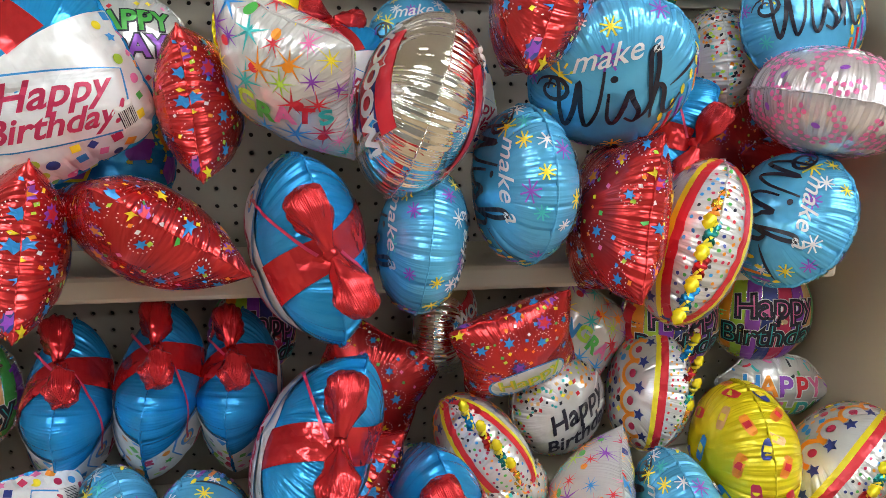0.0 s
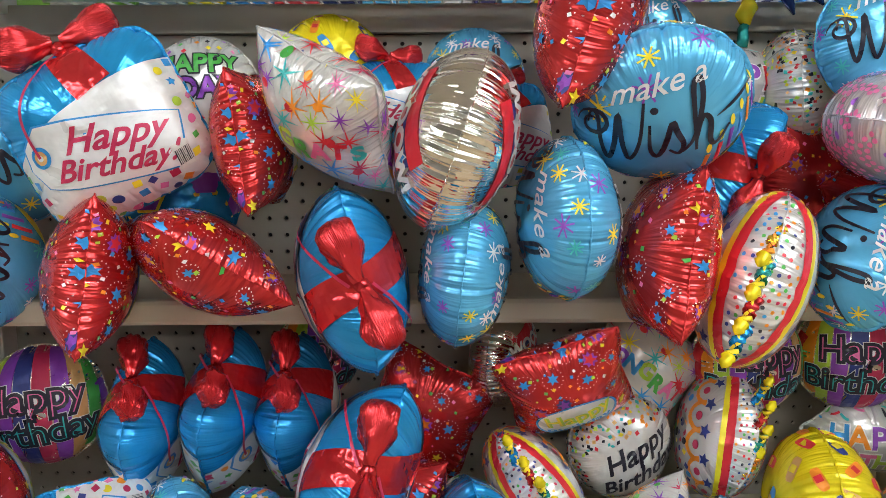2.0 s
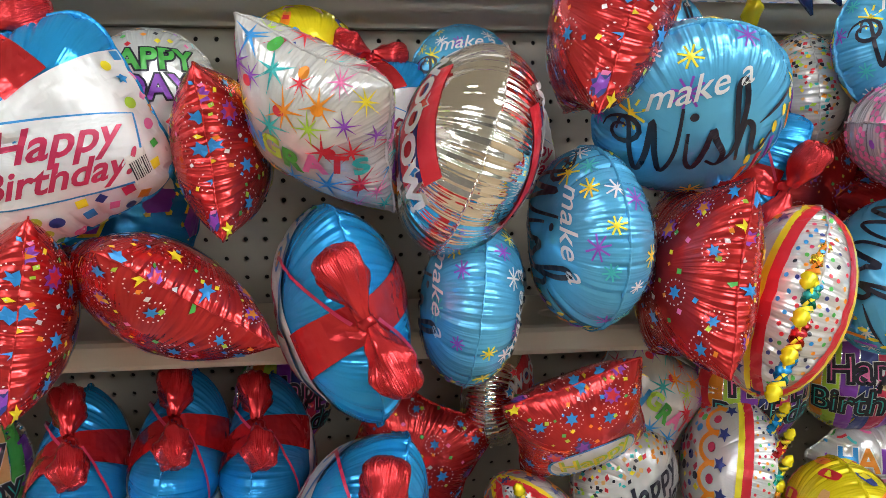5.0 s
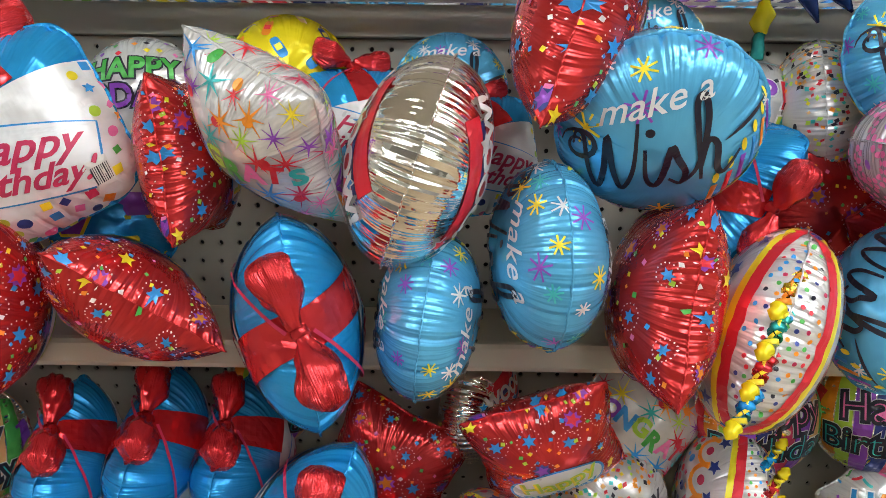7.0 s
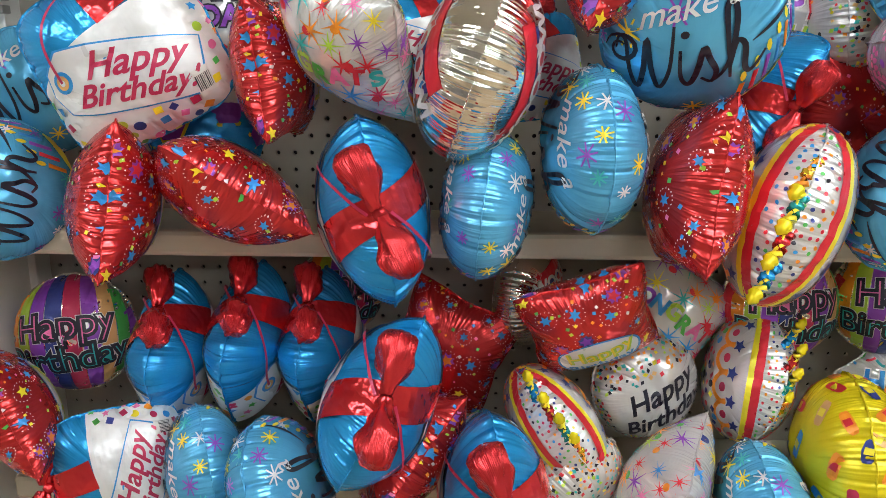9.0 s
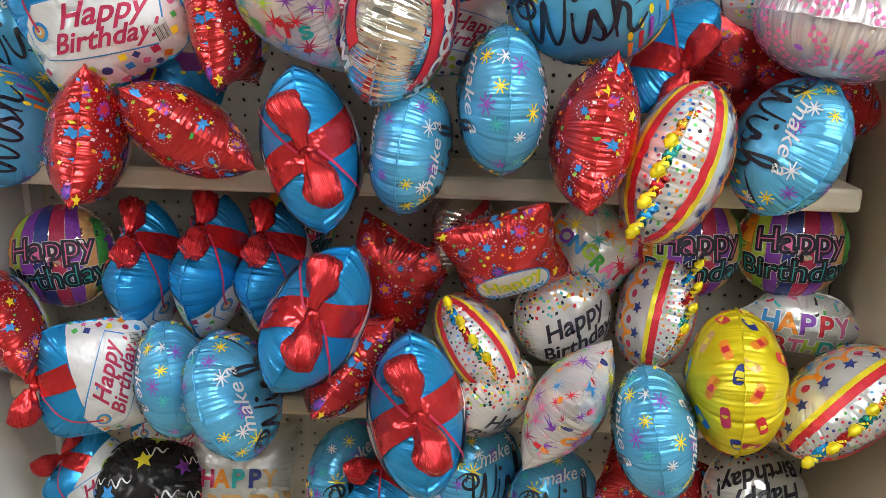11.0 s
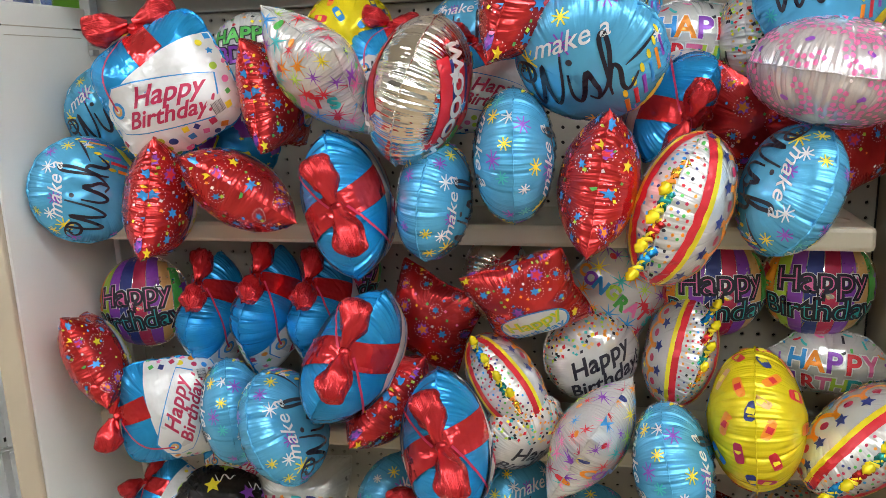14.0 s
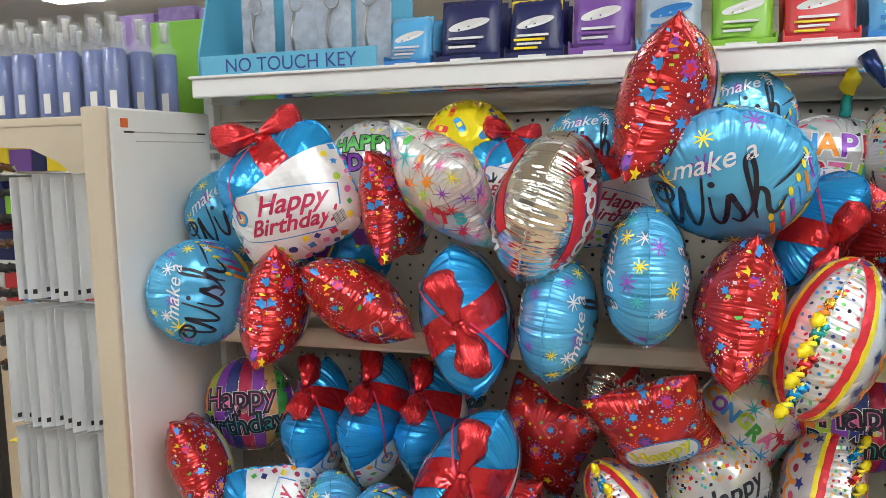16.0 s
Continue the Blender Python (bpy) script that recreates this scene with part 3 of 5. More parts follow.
def gift_kind(key, seed):
    root = kind_root(key, "gift_balloon")
    sk = Skin("box", 0.57, seed, 1.0, 0.92, pleats=24, deep=0.08)
    put("skin", sk.skin_mesh("skin", M["royal"], 384), root, "shiny royal blue foil")
    put("seam", sk.seam_mesh("seam", M["royal"], 0.03), root)
    rng = random.Random(seed)
    p = Print(sk)
    for side in (-1, 1):
        # white wrapping below the lid
        v, f = p.v.setdefault("i_white", []), p.f.setdefault("i_white", [])
        nx, ny, base = 64, 24, len(v)
        for j in range(ny + 1):
            for i in range(nx + 1):
                x = -1.03 + 2.06 * i / nx
                top = 0.22 + 0.05 * math.cos(x * 2) + 0.22 * x
                y = top + (-1.03 - top) * j / ny
                t = math.atan2(y, x)
                R = sk.rim(t)
                d = math.hypot(x, y)
                k = min(1.0, 0.985 * R / max(d, 1e-6))
                v.append(sk.spot(x * k, y * k, side, 0.016))
        for j in range(ny):
            for i in range(nx):
                a = base + j * (nx + 1) + i
                f.append((a, a + 1, a + nx + 2, a + nx + 1) if side > 0 else (a, a + nx + 1, a + nx + 2, a + 1))
        # red ribbon down the lid
        p.line("deep", [(0.0 + 0.02 * i, 0.99 - 0.068 * i) for i in range(11)], 0.34, side, off=0.024)
        for x, y in scatter(rng, 60, 0, 1.05, 0.14, lambda x, y: y > 0.18 + 0.22 * x or (abs(x) < 0.74 and -0.60 < y)):
            c = rng.choice(("i_green", "i_yellow", "i_pink", "i_lime", "i_orange", "i_navy", "i_crimson", "i_blue"))
            r = rng.uniform(0.045, 0.075)
            p.shape(c, x, y, ngon(4, r, None, rng.uniform(0, 1.5)) if rng.random() < 0.5 else (ngon(12, r * 0.9) if rng.random() < 0.7 else star(5, r, r * 0.5)), side, off=0.024)
        tag = [(-0.86, 0.0), (-0.66, 0.22), (-0.3, 0.235), (0.1, 0.23), (0.5, 0.22), (0.80, 0.2), (0.80, -0.1), (0.80, -0.45), (0.5, -0.47), (0.1, -0.48), (-0.3, -0.48), (-0.66, -0.46), (-0.86, -0.25)]
        tag = [(a[0] + (b[0] - a[0]) * q / 3, a[1] + (b[1] - a[1]) * q / 3) for a, b in zip(tag, tag[1:] + tag[:1]) for q in range(3)]
        ct, st, sc = math.cos(-0.33), math.sin(-0.33), 0.82

        def hang(x, y):
            return (sc * (x * ct - y * st) + 0.06, sc * (x * st + y * ct) - 0.12)
        cx, cy = hang(0, -0.1)
        rel = [(hang(x, y)[0] - cx, hang(x, y)[1] - cy) for x, y in tag]
        p.shape("i_blue", cx, cy, [(x * 1.035, y * 1.06) for x, y in rel], side, off=0.030, rings=9)
        p.shape("white_tag", cx, cy, rel, side, off=0.038, rings=9)
        p.text("i_crimson", "Happy", *hang(0.10, 0.03), 0.31, side, off=0.047, shear=0.4, turn=-0.30, fat=0.006)
        p.text("i_crimson", "Birthday!", *hang(0.09, -0.27), 0.275, side, off=0.047, shear=0.4, turn=-0.30, fat=0.006)
        ex, ey = hang(-0.66, -0.10)
        p.shape("i_blue", ex, ey, ngon(20, 0.10), side, off=0.046)
        p.shape("i_tan", ex, ey, ngon(16, 0.065), side, off=0.050)
        p.shape("white_tag", ex, ey, ngon(12, 0.03), side, off=0.054)
        cord = [(ex * (1 - i / 13) - 0.16 * math.sin(i * 0.24), ey + (0.92 - ey) * i / 13) for i in range(14)]
        p.line("i_crimson", cord, 0.03, side, off=0.056)
    p.shape("label", 0.58, -0.58, [(-0.09, -0.14), (0.09, -0.14), (0.09, 0.14), (-0.09, 0.14)], -1, off=0.052, rings=3)
    for k in range(9):
        p.line("i_black", [(0.51 + 0.0175 * k, -0.66), (0.51 + 0.0175 * k, -0.58), (0.51 + 0.0175 * k, -0.50)], 0.006 + 0.005 * (k % 3 == 0), -1, off=0.060)
    p.done(root, {"i_white": "white_wrapping", "white_tag": "gift_tag", "deep": "ribbon", "i_crimson": "red_lettering", "i_blue": "tag_border", "label": "price_label", "i_black": "barcode"})
    bow(root, (0.0, 0.0, 0.99), pose(0, 0, 0, 0, 10, 14), 0.66)
    return root


def star_kind(key, seed):
    root = kind_root(key, "foil_balloon")
    sk = Skin("pillow", 0.64, seed, 1.0, 1.0, pleats=20, deep=0.04)
    put("skin", sk.skin_mesh("skin", M["white"], 288), root)
    put("seam", sk.seam_mesh("seam", M["white"], 0.03), root)
    rng = random.Random(seed)
    p = Print(sk)
    cols = ("i_red", "i_blue", "i_yellow", "i_purple", "i_orange", "i_teal", "i_crimson", "i_lime", "i_pink")
    for side in (-1, 1):
        skip = (lambda x, y: abs(y) < 0.17) if side == -1 else None
        for i, (x, y) in enumerate(scatter(rng, 46, 0, 1.15, 0.22, skip)):
            r = rng.uniform(0.12, 0.20)
            n = rng.choice((7, 8, 9))
            p.shape(cols[i % 9], x, y, [(q * (1 if k % 4 else 1.25), w * (1 if k % 4 else 1.25)) for k, (q, w) in enumerate(star(n, r, r * 0.19, rng.uniform(0, 6)))], side)
        for x, y in scatter(rng, 12, 0, 1.0, 0.3, skip):
            p.shape(rng.choice(("i_green", "i_navy", "i_orange", "i_red")), x, y, ngon(14, 0.06, 0.05), side, off=0.012)
        if side == -1:
            for k, ch in enumerate("CONGRATS"):
                q = -0.72 + 0.205 * k
                p.text(("i_orange", "i_purple", "i_blue", "i_lime", "i_green", "i_pink", "i_red", "i_teal")[k], ch, q, 0.03 * math.cos(k * 2.2), 0.30, side, off=0.018, turn=0.1 * math.sin(k * 3), fat=0.014)
    p.done(root, {c: "star_print" for c in cols})
    return root


def comic_kind(key, seed):
    root = kind_root(key, "foil_balloon")
    sk = Skin("round", 0.63, seed, pleats=22, deep=0.04)
    put("skin", sk.skin_mesh("skin", M["silver"], 440, 16), root, "mirror-bright silver foil")
    put("seam", sk.seam_mesh("seam", M["silver"]), root)
    rng = random.Random(seed)
    p = Print(sk)
    for side in (-1, 1):
        for i in range(3):
            p.line("i_red", [(-0.42 + 0.06 * k, 0.30 - 0.26 * i + 0.025 * k) for k in range(14)], 0.17, side, off=0.007)
        for i in range(3):
            p.line("i_navy", [(-0.42 + 0.06 * k, 0.18 - 0.26 * i + 0.025 * k) for k in range(14)], 0.05, side, off=0.009)
        p.text("i_white", "WOOOW!", 0.0, 0.30, 0.24, side, off=0.022, turn=0.25, fat=0.012)
        p.text("i_yellow", "POW", 0.28, -0.34, 0.24, side, off=0.022, turn=0.35, fat=0.012)
        p.text("i_green", "ZIP", -0.34, -0.04, 0.22, side, off=0.022, turn=-0.2, fat=0.012)
        for x, y in scatter(rng, 10, 0.1, 0.62, 0.24):
            c = rng.choice(("i_blue", "i_red", "i_white"))
            p.shape("i_white", x, y, star(5, 0.09, 0.042, 0.3), side, off=0.013)
            p.shape(c, x, y, star(5, 0.07, 0.032, 0.3), side, off=0.017)
    p.done(root, {"i_white": "white_lettering", "i_yellow": "yellow_lettering", "i_green": "green_lettering", "i_red": "burst_print"})
    return root


def candle(root, mat, base, tip, r):
    """A puffed foil candle with a flame."""
    b, t = Vector(base), Vector(tip)
    n = 12
    pts = [b + (t - b) * (i / n) + Vector((0.02 * math.sin(i * 1.7), 0.02 * math.cos(i * 2.1), 0)) for i in range(n + 1)]
    stick_ = tube(pts, r, M[mat], "candle", root, "puffed striped foil candle", 12, [1 + 0.16 * math.cos(i * 2.6) for i in range(n + 1)])
    for i in range(2, n, 3):
        tube([pts[i] + (pts[i + 1] - pts[i]) * q for q in (0.0, 0.5, 1.0)], r * 1.13, M["i_yellow" if mat != "gold" else "i_orange"], "stripe", stick_, "", 12)
    fl = [t + (t - b).normalized() * (0.19 * i / 6) for i in range(7)]
    tube(fl, r * 1.15, M["yellow"], "flame", root, "crumpled yellow foil flame", 10, [0.45, 0.95, 1.15, 0.85, 1.0, 0.6, 0.15])


def cake_kind(key, seed):
    root = kind_root(key, "cake_balloon")
    sk = Skin("round", 0.58, seed, 1.0, 0.84, pleats=24, deep=0.09)
    put("skin", sk.skin_mesh("skin", M["white"]), root)
    put("seam", sk.seam_mesh("seam", M["white"], 0.03), root)
    rng = random.Random(seed)
    p = Print(sk)
    cols = ("i_red", "i_green", "i_blue", "i_orange", "i_crimson", "i_navy", "i_black")
    for side in (-1, 1):
        # the top of the cake: dotted icing with a red and a yellow border
        k = [(0.97 * math.cos(a), 0.10 + 0.52 * math.sin(a)) for a in [math.pi * i / 36 for i in range(37)]]
        p.line("i_red", k, 0.12, side, off=0.012)
        p.line("i_yellow", [(x, y - 0.10) for x, y in k], 0.08, side, off=0.012)
        for x, y in scatter(rng, 120, 0, 1.0, 0.07, lambda x, y: y < 0.20 + 0.52 * math.sqrt(max(0.0, 1 - x * x))):
            p.shape(rng.choice(cols), x, y, ngon(8, 0.02), side)
        for i in range(6):
            x = -0.75 + 0.3 * i
            p.line("i_orange", [(x + 0.16 * math.cos(a), 0.20 - 0.20 * math.sin(a)) for a in [j * 0.35 for j in range(10)]], 0.05, side)
            p.shape("i_crimson", x, 0.14, ngon(12, 0.05), side)
            p.shape("i_navy", x + 0.15, 0.27, star(5, 0.085, 0.04, 0.3), side)
        for x, y in scatter(rng, 120, 0, 0.98, 0.085, lambda x, y: y > -0.02):
            p.shape(rng.choice(cols + ("i_yellow",)), x, y, ngon(rng.choice((4, 10)), rng.uniform(0.03, 0.05)), side)
    p.done(root, {"i_red": "red_border", "i_yellow": "yellow_border", "i_orange": "icing_print", "i_navy": "blue_star_print"})
    for i, mat in enumerate(("gold", "teal", "deep", "royal")):
        x = -0.55 + 0.36 * i
        z = 0.84 * math.sqrt(1 - x * x) * 0.9
        candle(root, mat, (x, 0.0, z + 0.02), (x + 0.30, -0.08, z + 0.16), 0.062)
    return root


def dots_kind(key, seed, style):
    """Round balloons told apart by their print."""
    root = kind_root(key, "foil_balloon")
    base = {"bandage": "yellow", "confetti": "white", "rainbow": "silver", "black": "black", "candle": "white", "paisley": "pinkf", "pearl": "grey", "hexagon": "i_purple", "green": "white"}[style]
    base = "royal" if style == "hexagon" else base
    shape = {"candle": "lemon", "pearl": "pillow"}.get(style, "round")
    sk = Skin(shape, 0.52 if shape != "round" else 0.66, seed, pleats=24, deep=0.09)
    put("skin", sk.skin_mesh("skin", M[base]), root)
    put("seam", sk.seam_mesh("seam", M[base]), root)
    rng = random.Random(seed)
    p = Print(sk)
    allc = ("i_red", "i_blue", "i_green", "i_orange", "i_purple", "i_yellow", "i_pink", "i_teal", "i_black")
    for side in (-1, 1):
        if style == "bandage":
            for i, (x, y) in enumerate(scatter(rng, 24, 0.15, 0.98, 0.3)):
                c = ("i_crimson", "i_navy", "i_tan", "i_red", "i_orange", "i_blue")[i % 6]
                a = rng.uniform(0, 3.1)
                u = (math.cos(a), math.sin(a))
                p.line(c, [(x + u[0] * q, y + u[1] * q) for q in (-0.13, -0.1, 0, 0.1, 0.13)], 0.12, side, ends=0.55)
                p.shape("i_yellow" if c != "i_orange" else "i_red", x, y, ngon(4, 0.055, None, a + 0.78), side, off=0.018)
        if style in ("confetti", "candle"):
            skip = (lambda x, y: abs(y + 0.15) < 0.36 and abs(x) < 0.78) if side == -1 or style == "confetti" else None
            for x, y in scatter(rng, 280 if style == "confetti" else 46, 0, 0.98, 0.045 if style == "confetti" else 0.14, skip):
                c = rng.choice(("i_black", "i_red", "i_lime", "i_orange", "i_tan", "i_teal", "i_yellow", "i_black") if style == "confetti" else allc)
                a = rng.uniform(0, 3)
                if style == "candle":
                    p.line(c, [(x + 0.075 * q * math.cos(a), y + 0.075 * q * math.sin(a) + 0.02 * q * q) for q in (-1, -0.5, 0, 0.5, 1)], 0.04, side)
                else:
                    p.shape(c, x, y, ngon(4, rng.uniform(0.022, 0.045), rng.uniform(0.02, 0.035), a), side)
            if style == "confetti":
                p.text("i_black", "Happy", 0.0, 0.0, 0.36, side, shear=0.3, turn=0.06, fat=0.008)
                p.text("i_black", "Birthday!", 0.0, -0.32, 0.34, side, shear=0.3, turn=0.06, fat=0.008)
            else:
                for w, y, z in (("HAPPY", 0.06, 0.42), ("BIRTHDAY", -0.30, 0.36)):
                    for k, ch in enumerate(w):
                        x = (k - (len(w) - 1) / 2) * z * 0.62
                        p.text("i_white", ch, x, y, z, side, off=0.015, fat=0.03)
                        p.text(("i_orange", "i_pink", "i_green", "i_purple", "i_lime", "i_blue", "i_red", "i_teal")[(k * 3 + len(w)) % 8], ch, x, y, z, side, off=0.022, fat=0.012)
        if style == "rainbow":
            bands = ("i_red", "i_orange", "i_lime", "i_purple", "i_navy", "i_crimson", "i_purple", "i_tan", "i_green", "i_purple")
            for i, c in enumerate(bands):
                x = -0.93 + 0.207 * i
                y = math.sqrt(max(0.02, 0.93 - (x * 0.98) ** 2))
                p.line(c, [(x * (1 - 0.12 * q * q) , y * q) for q in [j / 9 - 1 for j in range(19)]], 0.19, side, off=0.009)
            for w, y in (("Happy", 0.14), ("Birthday", -0.26)):
                p.text("i_white", w, 0, y, 0.44, side, off=0.02, turn=0.06, fat=0.035)
                p.text("i_black", w, 0, y, 0.44, side, off=0.026, turn=0.06, fat=0.027)
                p.text("i_pink" if y > 0 else "i_teal", w, 0, y, 0.44, side, off=0.032, turn=0.06, fat=-0.012)
        if style == "black":
            for i, (x, y) in enumerate(scatter(rng, 18, 0, 0.95, 0.34)):
                p.shape(("i_blue", "i_lime", "i_yellow", "i_purple", "i_red")[i % 5], x, y, star(5, 0.13, 0.06, rng.uniform(0, 6)), side)
                curls(p, "i_white", x + 0.18, y + 0.1, 0.3, 0.08, side, 0.025, i)
        if style == "paisley":
            for x, y, n, r in ((-0.3, 0.2, 3, 0.36), (0.4, 0.35, 3, 0.32), (0.1, -0.45, 3, 0.32), (-0.6, -0.35, 2, 0.25), (0.65, -0.25, 2, 0.28), (-0.1, 0.7, 2, 0.22), (0.72, 0.30, 2, 0.24), (-0.72, 0.32, 2, 0.24), (0.42, -0.75, 2, 0.2), (-0.3, -0.78, 2, 0.2), (0.45, 0.76, 2, 0.2)):
                for j in range(n):
                    rr = r * (1 - 0.28 * j)
                    m_ = int(40 * rr) + 6
                    for q in range(m_):
                        a = 5.2 * q / m_ + x * 3
                        p.shape("i_pink", x + rr * math.cos(a), y + rr * math.sin(a), ngon(8, 0.028), side)
                p.shape("i_purple", x, y, ngon(12, 0.03, 0.045), side)
        if style == "pearl":
            for w, y, z in (("HAPPY", 0.0, 0.36), ("BIRTHDAY", -0.36, 0.36)):
                for k, ch in enumerate(w):
                    p.text(("i_crimson", "i_orange", "i_teal", "i_navy", "i_tan")[k % 5] if y == 0 else "i_tan", ch, (k - (len(w) - 1) / 2) * 0.235, y, z, side, fat=0.012)
        if style == "hexagon":
            barcode(p, 0.42, 0.45, side, 0.3, 0.4)
            for i, (x, y) in enumerate(scatter(rng, 14, 0, 0.95, 0.42)):
                p.shape("i_yellow", x, y, ngon(6, 0.26), side, off=0.008, rings=2)
                p.shape(("i_purple", "i_orange", "i_purple")[i % 3], x, y, ngon(6, 0.22), side, off=0.013, rings=2)
        if style == "green":
            for w, y in (("HAPPY", 0.3), ("BDAY", 0.0)):
                p.text("i_black", w, 0, y, 0.34, side, off=0.014, fat=0.03)
                p.text("i_green" if y > 0 else "i_purple", w, 0, y, 0.34, side, off=0.02, fat=0.01)
            for x, y in scatter(rng, 40, 0, 0.95, 0.14, lambda x, y: -0.3 < y < 0.5):
                p.shape(rng.choice(allc), x, y, ngon(4, 0.04), side)
    p.done(root, {"i_black": "black_lettering", "i_white": "white_lettering"})
    if style == "candle":
        pts = [(0.05, -0.05, 0.66), (0.06, -0.06, 0.80), (0.04, -0.06, 0.95), (0.10, -0.05, 1.10)]
        tube(pts, 0.10, M["teal"], "candle", root, "teal foil candle", 10, [1, 1, 0.9, 0.7])
        tube([(0.10, -0.05, 1.02), (0.04, -0.06, 1.18), (0.13, -0.05, 1.34), (0.10, -0.04, 1.48), (0.16, -0.04, 1.6)], 0.15, M["yellow"], "flame", root, "puffed yellow foil flame", 12, [0.5, 1, 1, 0.6, 0.1])
    return root


M["white_tag"] = ink("tag_white_ink", (0.78, 0.79, 0.80), 0.15)
wish_kind("wish", 11)
wish_kind("wish2", 12)
pillow_kind("pillow", 21)
pillow_kind("pillow2", 22)
gift_kind("gift", 31)
gift_kind("gift2", 32)
star_kind("star", 41)
star_kind("star2", 45)
comic_kind("comic", 51)
cake_kind("cake", 61)
cake_kind("cake2", 62)
for i, st in enumerate(("bandage", "confetti", "rainbow", "black", "candle", "paisley", "pearl", "hexagon", "green")):
    dots_kind(st, 70 + i, st)

LABELS = {
    "wish": ("round sky-blue foil balloon printed make a Wish", "foil balloon"),
    "pillow": ("pillow-shaped red foil balloon with coloured stars", "foil balloon"),
    "gift": ("gift-box foil balloon, blue lid and red bow", "gift balloon"),
    "star": ("white pillow foil balloon with bright starbursts", "foil balloon"),
    "comic": ("mirror-silver round foil balloon with comic print", "foil balloon"),
    "cake": ("birthday cake foil balloon with puffed striped candles", "cake balloon"),
    "bandage": ("yellow round foil balloon printed with bandages", "foil balloon"),
    "confetti": ("white round foil balloon with confetti and black script", "foil balloon"),
    "rainbow": ("round foil balloon with rainbow stripes and lettering", "foil balloon"),
    "black": ("black round foil balloon with bright stars", "foil balloon"),
    "candle": ("white foil balloon with colourful letters and a candle", "foil balloon"),
    "paisley": ("pearly white foil balloon with pink dotted swirls", "foil balloon"),
    "pearl": ("pearl grey pillow foil balloon with birthday lettering", "foil balloon"),
    "hexagon": ("purple and gold hexagon-printed round foil balloon", "foil balloon"),
    "green": ("white round foil balloon with green letters", "foil balloon"),
}
USED = set()
STICKS = []
BACK = 1.185


def balloon(key, at, n, up, size, extra=""):
    """Hangs a balloon: at its middle, its face towards n, its print's top towards up; size: half width. A stick ties it to the rack."""
    n = Vector(n).normalized()
    up = Vector(up)
    up = (up - n * up.dot(n)).normalized()
    right = n.cross(up) * -1
    rot = Matrix((right, -n, up)).transposed().to_4x4()
    m = Matrix.Translation(at) @ rot @ Matrix.Diagonal((size, size, size, 1))
    src = STORE[key]
    if key in USED:
        ob = copy_thing(src, m)
    else:
        ob = src
        USED.add(key)
    ob.matrix_basis = m
    k = key.rstrip("2")
    label, cat = LABELS[k]
    tagged(ob, label + extra, cat, group="balloons on the rack")
    STICKS.append((ob, m, Vector(at), size))
    return ob


# ---- the store around ----
def setting(name, bm, mat, label, cat="structure", smooth=False):
    return tagged(part(name, bm, mat, None, smooth=smooth), label, cat, kind="structure")


setting("floor", box(-7, 7, -5, 9, -0.1, 0.0, 0), M["floor"], "tan wood-look vinyl floor", "floor")
setting("ceiling", box(-7, 7, -5, 9, 2.9, 3.0, 0), M["ceil"], "white tiled store ceiling", "ceiling")
# Unseen wall added behind the camera to hold back low light and deepen contrast.
setting("light_block_wall", box(-7, 7, -1.9, -1.8, 0, 2.1, 0), M["aisle"], "dull grey back of the facing aisle", "wall")
setting("wall_south_far", box(-7, 7, -5.1, -5, 0, 2.9, 0), M["wall"], "light grey store wall", "wall")
setting("wall_north", box(-7, 7, 9, 9.1, 0, 2.9, 0), M["wall"], "light grey store wall", "wall")
setting("wall_west", box(-7.1, -7, -5, 9, 0, 2.9, 0), M["wall"], "light grey store wall", "wall")
setting("wall_east", box(7, 7.1, -5, 9, 0, 2.9, 0), M["wall"], "light grey store wall", "wall")

LAMP = None
for i, y in enumerate((-3.6, -1.6, -0.45, 3.4, 5.6)):
    for x in (-4.4, -2.1, 1.2, 2.9, 4.6):
        m = Matrix.Translation((x, y, 2.9))
        if LAMP is None:
            LAMP = new("ceiling_light")
            tagged(LAMP, "long white fluorescent ceiling light, lit", "ceiling light", group="ceiling lights")
            part("housing", box(-0.8, 0.8, -0.16, 0.16, -0.05, 0.0, 0.004), M["lip"], LAMP)
            part("diffuser", box(-0.76, 0.76, -0.13, 0.13, -0.075, -0.052, 0.004), M["lamp"], LAMP)
            LAMP.matrix_basis = m
        else:
            copy_thing(LAMP, m)

# ---- the display rack ----
XL, XR, YF = -0.545, 0.845, 0.88
P = 0.02585


